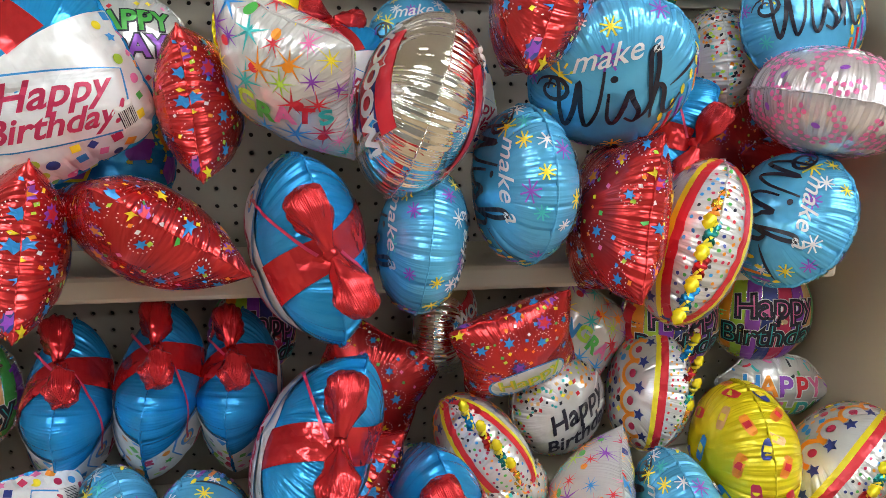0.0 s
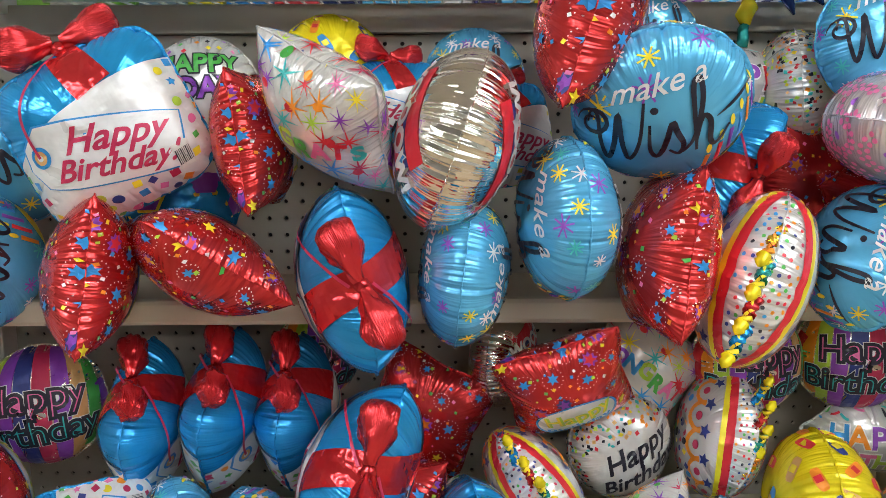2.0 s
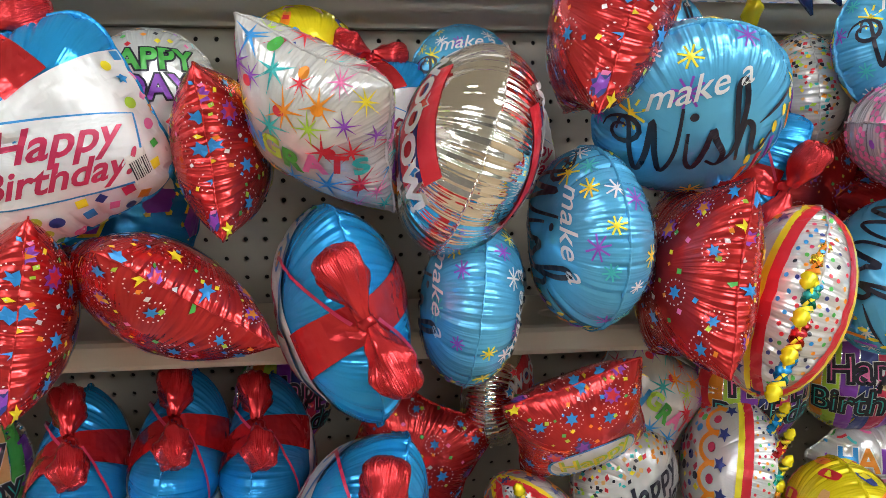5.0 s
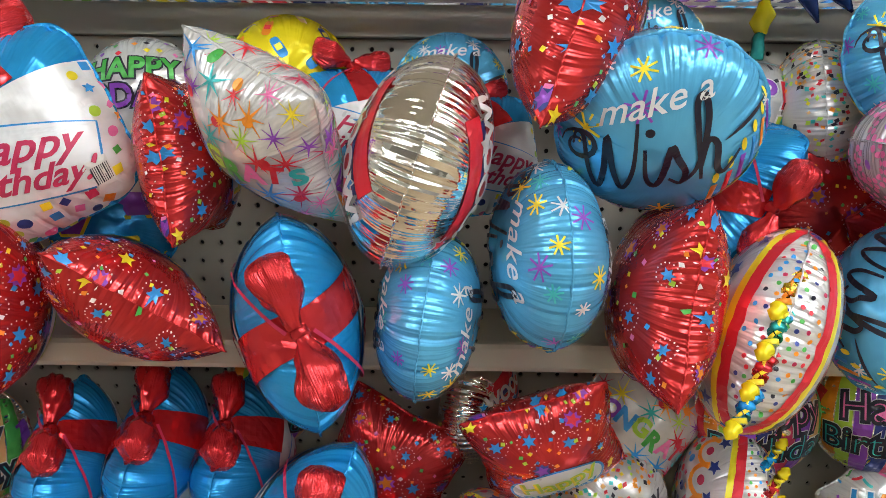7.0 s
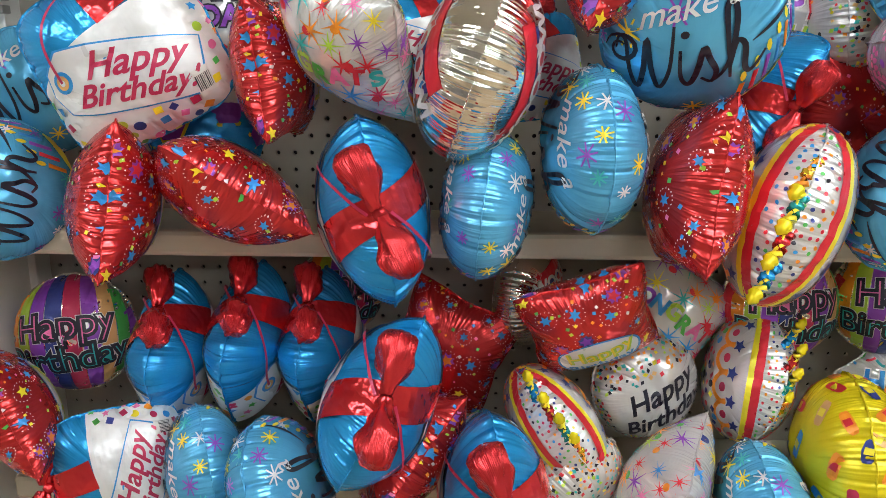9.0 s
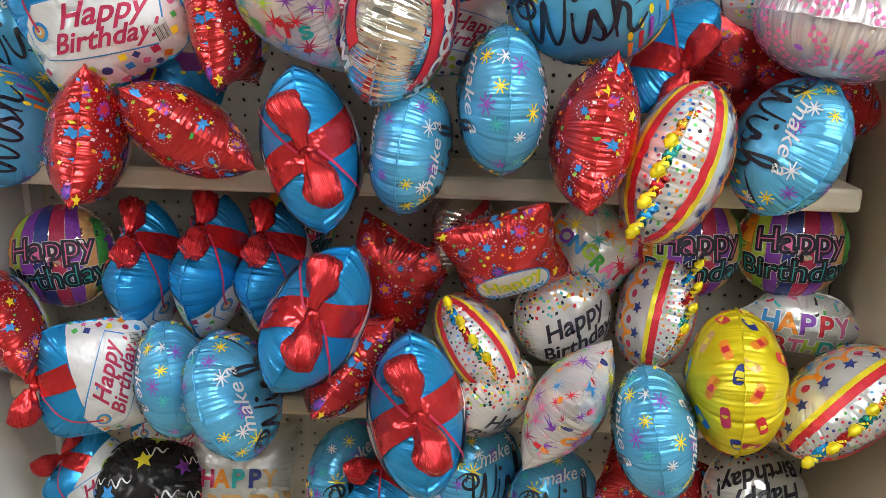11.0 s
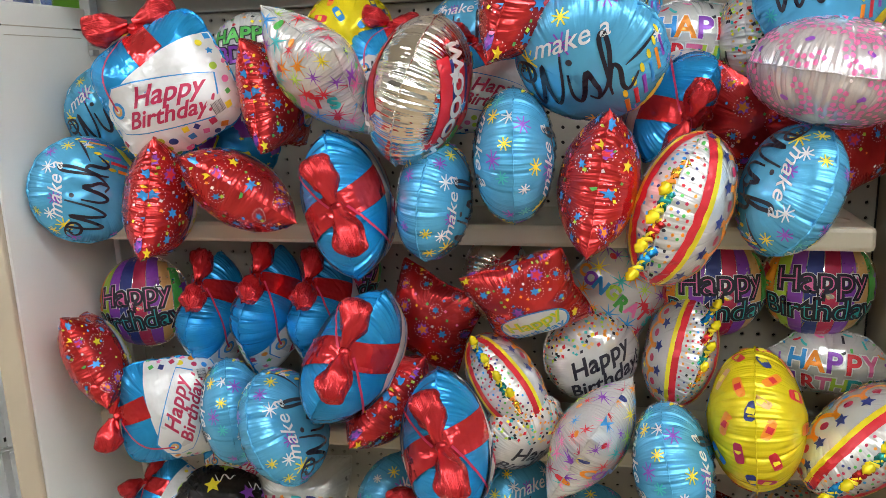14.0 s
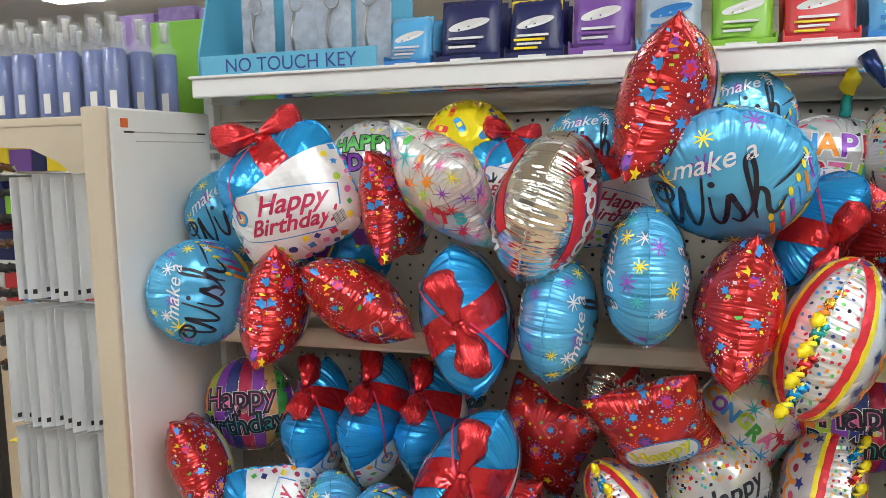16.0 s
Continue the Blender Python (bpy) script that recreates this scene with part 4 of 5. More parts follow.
def pegboard(x0, x1, z0, z1, y, hx, hz):
    """A sheet with a grid of real holes: each cell is a square ring round an eight-sided hole."""
    verts, faces, ids = [], [], {}

    def vid(x, yy, z):
        k = (round(x, 5), round(yy, 4), round(z, 5))
        if k not in ids:
            ids[k] = len(verts)
            verts.append((x, yy, z))
        return ids[k]
    i0, i1 = math.ceil((x0 - hx) / P), math.floor((x1 - hx) / P)
    j0, j1 = math.ceil((z0 - hz) / P), math.floor((z1 - hz) / P)
    r = 0.0034
    for i in range(i0, i1 + 1):
        for j in range(j0, j1 + 1):
            cx, cz = hx + i * P, hz + j * P
            h = P / 2
            sq = [(h, 0), (h, h), (0, h), (-h, h), (-h, 0), (-h, -h), (0, -h), (h, -h)]
            outer = [vid(cx + a, y, cz + b) for a, b in sq]
            inner = [vid(cx + r * math.cos(k * math.pi / 4), y, cz + r * math.sin(k * math.pi / 4)) for k in range(8)]
            deep = [vid(cx + r * math.cos(k * math.pi / 4), y + 0.006, cz + r * math.sin(k * math.pi / 4)) for k in range(8)]
            for k in range(8):
                k2 = (k + 1) % 8
                faces.append((outer[k], inner[k], inner[k2], outer[k2]))
                faces.append((inner[k], deep[k], deep[k2], inner[k2]))
    return mesh_from("pegboard", verts, faces, M["peg"])


tagged(put("wall_pegboard", pegboard(XL, XR, 0.1, 1.475, 1.19, 0.0, 1.457)), "beige painted pegboard back with round holes", "pegboard", kind="structure")
# Near-black sheet: the shade inside the peg holes is put into its colour.
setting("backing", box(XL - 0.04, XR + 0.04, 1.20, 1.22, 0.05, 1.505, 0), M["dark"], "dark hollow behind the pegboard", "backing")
setting("trim", box(XL, XR, 1.172, 1.199, 1.471, 1.512, 0.002), M["peg"], "beige steel rail above the pegboard", "rail")
setting("panel_left", box(XL - 0.045, XL, YF, 1.20, 0.0, 1.487, 0.004), M["panel"], "off-white painted steel end panel", "side panel")
# Right panel takes the darker cream, so its shadow is in the colour.
setting("panel_right", box(XR, XR + 0.045, YF - 0.05, 1.20, 0.0, 1.487, 0.004), M["cream"], "cream painted steel end panel", "side panel")
setting("trim", box(XL - 0.046, XL + 0.001, YF - 0.012, YF - 0.001, 0.0, 1.488, 0.003), M["cream"], "cream front edge of the end panel", "trim")
setting("trim", box(XL - 0.01, XL + 0.012, 1.150, 1.1995, 0.0, 1.60, 0.002), M["lip"], "white slotted upright post", "upright")


def shelf_board(z, y0, x0, x1):
    """A thick moulded shelf with a row of round holes for balloon cups."""
    root = new("shelf")
    tagged(root, "thick cream moulded shelf with round holes", "shelf", group="rack shelves")
    bm = box(x0, x1, y0, 1.188, z, z + 0.036, 0.007)
    part("board", bm, M["paint"], root)
    n = 9
    for i in range(n):
        cx = x1 - 0.045 - i * (x1 - x0 - 0.09) / (n - 1)
        cy = y0 + 0.055
        verts, faces = [], []
        k = 24
        for rr, zz in ((0.0235, z + 0.0375), (0.0205, z + 0.0385), (0.0195, z + 0.0368)):
            for q in range(k):
                a = 2 * math.pi * q / k
                verts.append((cx + rr * math.cos(a), cy + rr * math.sin(a), zz))
        for ring in range(2):
            for q in range(k):
                q2 = (q + 1) % k
                faces.append((ring * k + q, ring * k + q2, (ring + 1) * k + q2, (ring + 1) * k + q))
        faces.append(tuple(2 * k + q for q in range(k)))
        put("cup_hole", mesh_from("cup_hole", verts, faces, M["paint"], False), root, "round moulded cup socket")
    return root


shelf_board(1.077, 1.014, XL + 0.02, 0.795)
shelf_board(0.708, 1.014, XL + 0.02, 0.80)
shelf_board(0.32, 0.90, XL + 0.02, 0.80)


# marks on the end panel
lab = new("price_sticker")
tagged(lab, "small orange sticker on the end panel", "sticker")
part("paper", box(XL - 0.0005, XL + 0.0012, 0.905, 0.922, 1.455, 1.47, 0.0004), M["orange_card"], lab)
slot = new("panel_slot")
tagged(slot, "pressed slot with dark ends in the steel panel", "slot")
part("groove", box(XL - 0.001, XL + 0.0012, 0.915, 1.13, 1.447, 1.449, 0), M["peg"], slot)
part("groove", box(XL - 0.001, XL + 0.0012, 0.94, 1.13, 1.432, 1.4335, 0), M["peg"], slot)
# Dark blocks paint the shade in the slot's two ends.
part("notch", box(XL - 0.001, XL + 0.0018, 0.912, 0.935, 1.4465, 1.4495, 0), M["dark"], slot)
part("notch", box(XL - 0.001, XL + 0.0018, 1.11, 1.135, 1.4465, 1.4495, 0), M["dark"], slot)
latch = new("shelf_bracket")
tagged(latch, "zinc shelf bracket on the slotted upright", "bracket")
for i in range(3):
    part("tooth", box(XL + 0.012, XL + 0.022, 1.13, 1.15, 1.40 + 0.018 * i, 1.412 + 0.018 * i, 0.002), M["steel"], latch)
pole = new("black_pole")
tagged(pole, "black rubber-coated pole beside the end panel", "pole")
tube([(0.79, 0.80, 0.0), (0.797, 0.80, 0.5), (0.835, 0.80, 0.90)], 0.011, M["rubber"], "shaft", pole, "", 12)

# ---- top shelf with chewing gum ----
ZS = 1.545
top = new("gum_shelf")
tagged(top, "white wire shelf with a deep front lip", "shelf")
part("lip", box(-0.51, 0.84, 1.052, 1.064, 1.509, ZS, 0.003), M["lip"], top)
part("lip_fold", box(-0.512, 0.842, 1.046, 1.066, ZS - 0.003, ZS + 0.002, 0.0015), M["lip"], top)
for i in range(45):
    x = -0.49 + i * 0.03
    part("wire", box(x, x + 0.003, 1.064, 1.44, ZS - 0.004, ZS - 0.0005, 0), M["lip"], top)
for y in (1.12, 1.22, 1.32, 1.42):
    part("cross_wire", box(-0.51, 0.84, y, y + 0.005, ZS - 0.009, ZS - 0.0045, 0), M["lip"], top)
for x in (-0.50, 0.80):
    part("arm", box(x, x + 0.012, 1.08, 1.20, 1.50, ZS - 0.009, 0.002), M["lip"], top)


def gum_pack(x0, x1, h, bag, tray, band, mark, label, y0=1.085):
    """A display tray with a puffed bag standing in it; its brand is a plain patch."""
    root = new("gum_pack")
    tagged(root, label, "gum pack", group="gum packs on the top shelf")
    w = x1 - x0
    part("tray_front", box(x0 + 0.002, x1 - 0.002, y0, y0 + 0.003, ZS, ZS + h * 0.15, 0.001), tray, root)
    part("tray_side", box(x0 + 0.001, x0 + 0.004, y0, y0 + 0.16, ZS, ZS + h * 0.24, 0.001), tray, root)
    part("tray_side", box(x1 - 0.004, x1 - 0.001, y0, y0 + 0.16, ZS, ZS + h * 0.24, 0.001), tray, root)
    for row in range(3):
        nx, nz = 12, 12
        verts, faces = [], []
        yy = y0 + 0.02 + row * 0.045
        for side in (-1, 1):
            for j in range(nz + 1):
                for i in range(nx + 1):
                    u, q = i / nx * 2 - 1, j / nz * 2 - 1
                    puff = 0.016 * (max(0.0, 1 - u ** 4) * max(0.0, 1 - q ** 4)) ** 0.5 + 0.0015 * math.sin(17 * u + 9 * q + row)
                    verts.append((x0 + w / 2 + u * (w / 2 - 0.006), yy + side * puff + 0.02 * j / nz, ZS + 0.003 + (q + 1) / 2 * h))
        k = (nx + 1) * (nz + 1)
        for s in (0, 1):
            for j in range(nz):
                for i in range(nx):
                    a = s * k + j * (nx + 1) + i
                    f = (a, a + 1, a + nx + 2, a + nx + 1)
                    faces.append(f if s == 0 else f[::-1])
        bagob = put("bag", mesh_from("bag", verts, faces, bag, True), root)
        if row == 0:
            part("top_band", box(x0 + 0.008, x1 - 0.008, yy + 0.012, yy + 0.0165, ZS + h * 0.78, ZS + h * 0.995, 0.001), band, bagob)
            pz = ZS + h * 0.62
            bm = bmesh.new()
            bmesh.ops.create_circle(bm, cap_ends=True, segments=20, radius=1)
            for v in bm.verts:
                v.co = (x0 + w / 2 + v.co.x * w * 0.31, yy - 0.0075 + 0.0025 * (v.co.x ** 2), pz + v.co.y * h * 0.075 + v.co.x * 0.006)
            part("brand_patch", bm, mark, bagob)
    part("print_bar", box(x0 + w * 0.25, x1 - w * 0.3, y0 - 0.0012, y0 + 0.0005, ZS + h * 0.05, ZS + h * 0.10, 0), mark, root)
    for i in range(4):
        part("print_bar", box(x0 + w * (0.16 + 0.05 * (i % 2)), x1 - w * (0.45 - 0.06 * i), y0 + 0.0065, y0 + 0.0085, ZS + h * (0.20 + 0.065 * i), ZS + h * (0.235 + 0.065 * i), 0), mark if i % 2 else band, root)
    return root


C = {k: card(k + "_pack", v) for k, v in dict(navy=(0.015, 0.02, 0.10), blue=(0.03, 0.22, 0.60), sky=(0.10, 0.42, 0.75), yellow=(0.85, 0.65, 0.03), purple=(0.20, 0.08, 0.36), green=(0.25, 0.55, 0.05), red=(0.65, 0.04, 0.05), white=(0.8, 0.8, 0.8), grey=(0.35, 0.45, 0.55)).items()}
gum_pack(-0.155, -0.07, 0.085, C["sky"], C["blue"], C["grey"], C["white"], "light blue bag of chewing gum in a tray")
gum_pack(-0.065, 0.048, 0.105, C["navy"], C["navy"], C["navy"], C["white"], "navy bag of chewing gum with printed panel")
gum_pack(0.052, 0.15, 0.10, C["navy"], C["navy"], C["yellow"], C["white"], "blue bag of chewing gum with yellow top")
gum_pack(0.154, 0.254, 0.11, C["purple"], C["purple"], C["purple"], C["white"], "purple bag of chewing gum cubes")
gum_pack(0.258, 0.358, 0.105, C["grey"], C["sky"], C["sky"], C["blue"], "pale blue bag of chewing gum in a tray")
gum_pack(0.362, 0.458, 0.10, C["green"], C["green"], C["green"], C["white"], "bright green bag of watermelon chewing gum")
gum_pack(0.462, 0.566, 0.10, C["red"], C["red"], C["yellow"], C["white"], "red box of chewing gum with yellow top")
gum_pack(0.572, 0.68, 0.10, C["sky"], C["blue"], C["blue"], C["white"], "blue bag of chewing gum")
gum_pack(0.684, 0.79, 0.10, C["navy"], C["navy"], C["yellow"], C["white"], "dark blue bag of chewing gum")

keys = new("key_ring_display")
tagged(keys, "light blue card tray of key rings in pouches", "display tray")
part("tray_front", box(-0.505, -0.16, 1.07, 1.074, ZS, ZS + 0.038, 0.001), M["sky"], keys)
part("tray_back", box(-0.505, -0.16, 1.25, 1.254, ZS, ZS + 0.27, 0.001), M["sky"], keys)
part("tray_floor", box(-0.505, -0.16, 1.074, 1.25, ZS, ZS + 0.004, 0), M["sky"], keys)
bm = bmesh.new()
sv = [bm.verts.new(v) for v in ((-0.5055, 1.07, ZS), (-0.5055, 1.254, ZS), (-0.5055, 1.254, ZS + 0.27), (-0.5055, 1.14, ZS + 0.25), (-0.5055, 1.07, ZS + 0.045))]
bm.faces.new(sv)
geo = bmesh.ops.extrude_face_region(bm, geom=bm.faces[:])
for e in geo["geom"]:
    if isinstance(e, bmesh.types.BMVert):
        e.co.x += 0.004
part("tray_side", bm, M["sky"], keys)
cu = bpy.data.curves.new("lettering", "FONT")
cu.body, cu.size, cu.align_x, cu.align_y = "NO TOUCH KEY", 0.034, "LEFT", "CENTER"
tx = bpy.data.objects.new("lettering", cu)
tm = bpy.data.meshes.new_from_object(tx)
bpy.data.objects.remove(tx)
tm.materials.clear()
tm.materials.append(M["i_navy"])
put("lettering", tm, keys, "dark blue printed lettering", pose(-0.45, 1.0685, ZS + 0.018, 90, 0, 0))
for i, x in enumerate((-0.44, -0.36, -0.29, -0.22)):
    pouch = part("pouch", box(x, x + 0.066, 1.115 + 0.01 * (i % 2), 1.119 + 0.01 * (i % 2), ZS + 0.01, ZS + 0.17, 0.001), M["pouch"], keys, "clear-fronted printed pouch")
    tor = []
    for k in range(25):
        a = 2 * math.pi * k / 24
        tor.append((x + 0.033 + 0.013 * math.cos(a), 1.108, ZS + 0.125 + 0.014 * math.sin(a)))
    tube(tor, 0.0018, M["steel"], "key_ring", pouch, "", 6)
    tube([(x + 0.03, 1.109, ZS + 0.11), (x + 0.022, 1.109, ZS + 0.07), (x + 0.03, 1.109, ZS + 0.03)], 0.003, M["steel"], "chain", pouch, "", 6)

# the shelf behind, seen below the gum shelf
back = new("rear_shelf")
tagged(back, "white shelf of the rack behind", "shelf")
part("lip", box(-0.5, 0.84, 1.36, 1.372, 1.493, 1.506, 0.002), M["lip"], back)
part("deck", box(-0.5, 0.84, 1.372, 1.70, 1.495, 1.50, 0), M["lip"], back)
part("post", box(-0.5, -0.47, 1.50, 1.54, 0.0, 1.4945, 0), M["lip"], back)
part("post", box(0.80, 0.83, 1.50, 1.54, 0.0, 1.4945, 0), M["lip"], back)
rngb = random.Random(5)
x = -0.48
while x < 0.80:
    w = rngb.uniform(0.05, 0.09)
    c = rngb.choice(list(C))
    it = new("candy_box")
    tagged(it, "small " + c + " candy box on the shelf", "candy box", group="candy boxes")
    part("carton", box(x, x + w - 0.006, 1.46, 1.545, 1.5005, 1.5005 + rngb.uniform(0.066, 0.09), 0.001), C[c], it)
    x += w

# ---- the bay to the left: bottles and folders ----
left = new("side_shelf")
tagged(left, "cream steel shelf with a curved bracket", "shelf")
part("deck", box(-0.97, XL - 0.047, 0.93, 1.45, 1.462, 1.478, 0.003), M["cream"], left)
prof = [(-0.97, 1.462), (XL - 0.05, 1.462), (XL - 0.05, 1.345), (-0.66, 1.37), (-0.70, 1.40), (-0.76, 1.425), (-0.97, 1.435)]
bm = bmesh.new()
fv = [bm.verts.new((a, 0.93, b)) for a, b in prof]
bm.faces.new(fv)
geo = bmesh.ops.extrude_face_region(bm, geom=bm.faces[:])
for e in geo["geom"]:
    if isinstance(e, bmesh.types.BMVert):
        e.co.y += 0.012
part("bracket", bm, M["cream"], left)


def bottle(x, y, h, first=[]):
    m = Matrix.Translation((x, y, 1.478))
    if first:
        return copy_thing(first[0], m)
    root = new("spray_bottle")
    tagged(root, "clear spray bottle of blue lotion with cap", "bottle", group="bottles on the side shelf")

    def turned(name, prof, mat, parent):
        n = 20
        verts, faces = [], []
        for r, z in prof:
            for k in range(n):
                a = 2 * math.pi * k / n
                verts.append((r * math.cos(a), r * math.sin(a), z))
        for i in range(len(prof) - 1):
            for k in range(n):
                k2 = (k + 1) % n
                faces.append((i * n + k, i * n + k2, (i + 1) * n + k2, (i + 1) * n + k))
        faces.append(tuple(range(n))[::-1])
        faces.append(tuple((len(prof) - 1) * n + k for k in range(n)))
        return put(name, mesh_from(name, verts, faces, mat, True), parent)
    turned("lotion", [(0.018, 0.003), (0.0195, 0.006), (0.0195, 0.115), (0.017, 0.118)], M["liquid"], root)
    turned("bottle_wall", [(0.02, 0.0), (0.0215, 0.004), (0.0215, 0.125), (0.012, 0.135), (0.010, 0.14)], M["plastic"], root)
    turned("cap", [(0.0105, 0.14), (0.0125, 0.1405), (0.0125, 0.178), (0.0115, 0.18)], M["plastic"], root)
    turned("pump", [(0.005, 0.14), (0.005, 0.168), (0.007, 0.17), (0.007, 0.175)], M["label"], root)
    part("barcode_label", box(0.004, 0.018, -0.0222, -0.0212, 0.01, 0.045, 0), M["label"], root)
    root.matrix_basis = m
    first.append(root)
    return root


rngb = random.Random(8)
for row in range(3):
    for i in range(7):
        bottle(-0.625 - i * 0.05 + 0.012 * row, 1.0 + row * 0.055 + rngb.uniform(-0.006, 0.006), 0.18)
gb = new("green_box")
tagged(gb, "bright green card display box", "box")
part("carton", box(-0.72, -0.535, 1.22, 1.40, 1.478, 1.68, 0.002), M["green"], gb)
for i in range(3):
    pbx = new("purple_packet")
    tagged(pbx, "purple patterned packet behind the bottles", "packet", group="purple packets")
    part("packet", box(-0.73 - 0.11 * i, -0.63 - 0.11 * i, 1.405, 1.44, 1.479, 1.74 + 0.01 * (i % 2), 0.004), M["purple_mix"], pbx)


def folder_stack(z1, n, x0):
    """Folders hung one behind another on a hook."""
    h = 0.215
    for i in range(n):
        root = new("folder")
        tagged(root, "white plastic folder hanging on a hook", "folder", group="hanging white folders")
        verts, faces = [], []
        ny, nz = 4, 8
        for s in (0, 1):
            for j in range(nz + 1):
                for k in range(ny + 1):
                    yy, zz = k / ny, j / nz
                    bend = 0.003 * math.sin(zz * 3 + 0.6 * i) + 0.002 * math.sin(yy * 3.1 + 0.7 * i)
                    verts.append((bend + (0.004 if s else 0.0) * (0.4 + math.sin(yy * 3.14159) * 0.6), -0.06 + 0.12 * yy, -h + h * zz))
        kk = (ny + 1) * (nz + 1)
        for s in (0, 1):
            for j in range(nz):
                for k in range(ny):
                    a = s * kk + j * (ny + 1) + k
                    f = (a, a + 1, a + ny + 2, a + ny + 1)
                    faces.append(f if s else f[::-1])
        ring = [j * (ny + 1) for j in range(nz + 1)] + [nz * (ny + 1) + k for k in range(1, ny + 1)] + [j * (ny + 1) + ny for j in range(nz - 1, -1, -1)] + list(range(ny - 1, 0, -1))
        for q in range(len(ring)):
            a, b_ = ring[q], ring[(q + 1) % len(ring)]
            faces.append((a, b_, b_ + kk, a + kk))
        sheet = put("sheet", mesh_from("sheet", verts, faces, M["folder"], True), root)
        part("recycling_mark", box(0.0062, 0.0072, -0.053, -0.046, -h + 0.010, -h + 0.018, 0), M["rubber"], sheet)
        root.matrix_basis = pose(x0 - 0.012 - i * 0.0225, 0.96 + 0.004 * math.sin(i * 2), z1 + 0.003 * math.cos(i * 1.7), 0, 0, -27 + 3 * math.sin(i * 2.3))
    hook = new("peg_hook")
    tagged(hook, "steel peg hook carrying folders", "hook")
    tube([(XL - 0.046, 0.96, z1 + 0.004), (x0 - 0.10, 0.96, z1 + 0.004), (x0 - 0.21, 0.96, z1 + 0.005), (x0 - 0.22, 0.96, z1 + 0.016)], 0.003, M["steel"], "rod", hook)


folder_stack(1.378, 7, -0.612)
folder_stack(1.145, 9, -0.605)
folder_stack(0.925, 9, -0.600)
folder_stack(0.70, 9, -0.598)

# far side of the aisle
rack = new("sunglasses_rack")
tagged(rack, "dark spinner rack of sunglasses", "display rack")
part("column", box(-2.37, -2.33, 2.2, 2.24, 0.0, 1.75, 0.004), M["rubber"], rack)
for i in range(11):
    z = 0.62 + 0.095 * i
    for k in range(2):
        x = -2.235 + 0.06 * k
        tube([(x, 2.17 - 0.05 * k, z), (x + 0.03, 2.15 - 0.05 * k, z + 0.012), (x + 0.06, 2.17 - 0.05 * k, z), (x + 0.09, 2.15 - 0.05 * k, z + 0.012), (x + 0.12, 2.18 - 0.05 * k, z)], 0.014, M["rubber"] if (i + k) % 3 else M["tort"], "sunglasses", rack, "", 8)
sign = new("floor_sign")
tagged(sign, "yellow floor sticker with a black arrow", "floor sign")
part("sheet", box(-2.95, -2.60, 2.80, 3.05, 0.0, 0.004, 0), M["sign"], sign)
part("arrow", box(-2.86, -2.68, 2.90, 2.94, 0.0042, 0.0055, 0), M["rubber"], sign)
unit = new("aisle_shelf")
tagged(unit, "long store shelf filled with goods", "shelf unit")
part("base", box(-6.8, -2.5, 5.2, 5.9, 0.0, 0.15, 0.01), M["cream"], unit)
part("back", box(-6.8, -2.5, 5.86, 5.9, 0.15, 1.9, 0.01), M["panel"], unit)
for z in (0.5, 0.9, 1.3, 1.7):
    part("deck", box(-6.8, -2.5, 5.3, 5.86, z, z + 0.03, 0.005), M["lip"], unit)
rngb = random.Random(3)
for z in (0.15, 0.53, 0.93, 1.33, 1.73):
    x = -6.7
    while x < -2.6:
        w = rngb.uniform(0.12, 0.28)
        c = rngb.choice(list(C))
        it = new("goods_box")
        tagged(it, c + " packaged goods on the aisle shelf", "goods", group="goods on the aisle shelf")
        part("carton", box(x, x + w - 0.01, 5.35, 5.8, z + 0.0005, z + rngb.uniform(0.18, 0.32), 0.006), C[c], it)
        x += w

tail = new("foil_tail")
tagged(tail, "navy foil streamer hanging from the top shelf", "streamer")
tube([(0.565, 1.045, 1.525), (0.575, 1.04, 1.505), (0.588, 1.04, 1.478)], 0.012, M["navy_foil"], "strip", tail, "", 8, [1.0, 0.9, 0.15])
tube([(0.605, 1.045, 1.525), (0.61, 1.04, 1.508), (0.625, 1.04, 1.49)], 0.012, M["navy_foil"], "strip", tail, "", 8, [1.0, 0.9, 0.15])


# ---- the balloons ----
balloon("gift", (-0.268, 0.95, 1.338), (0.10, -0.97, 0.02), (-0.50, 0, 1), 0.106)
balloon("wish", (-0.455, 1.08, 1.295), (0.35, -0.9, 0.0), (-0.5, 0, 0.85), 0.086)
balloon("wish2", (-0.469, 0.990, 1.171), (0.76, -0.65, 0.09), (-1.00, 0.00, 0.12), 0.090)
balloon("pillow", (-0.301, 0.950, 1.160), (0.93, 0.32, -0.17), (0.35, -0.92, 0.17), 0.097)
balloon("pillow2", (-0.159, 0.950, 1.176), (0.45, 0.36, 0.82), (0.46, -0.88, 0.13), 0.099)
balloon("pillow", (-0.098, 0.980, 1.323), (0.99, -0.02, 0.12), (-0.02, -1.00, 0.01), 0.086)
balloon("star", (0.004, 0.910, 1.357), (-0.61, -0.54, -0.58), (-0.06, -0.70, 0.71), 0.088)
balloon("comic", (0.150, 0.930, 1.324), (0.94, 0.01, -0.33), (0.05, -0.99, 0.11), 0.110)
balloon("gift2", (0.022, 0.955, 1.154), (0.96, 0.22, 0.17), (0.20, -0.97, 0.13), 0.112)
balloon("gift", (0.027, 0.930, 0.910), (0.89, -0.02, -0.46), (0.20, -0.89, 0.41), 0.114)
balloon("gift2", (-0.333, 0.96, 0.786), (0.48, -0.87, 0.1), (-1, -0.1, -0.05), 0.090)
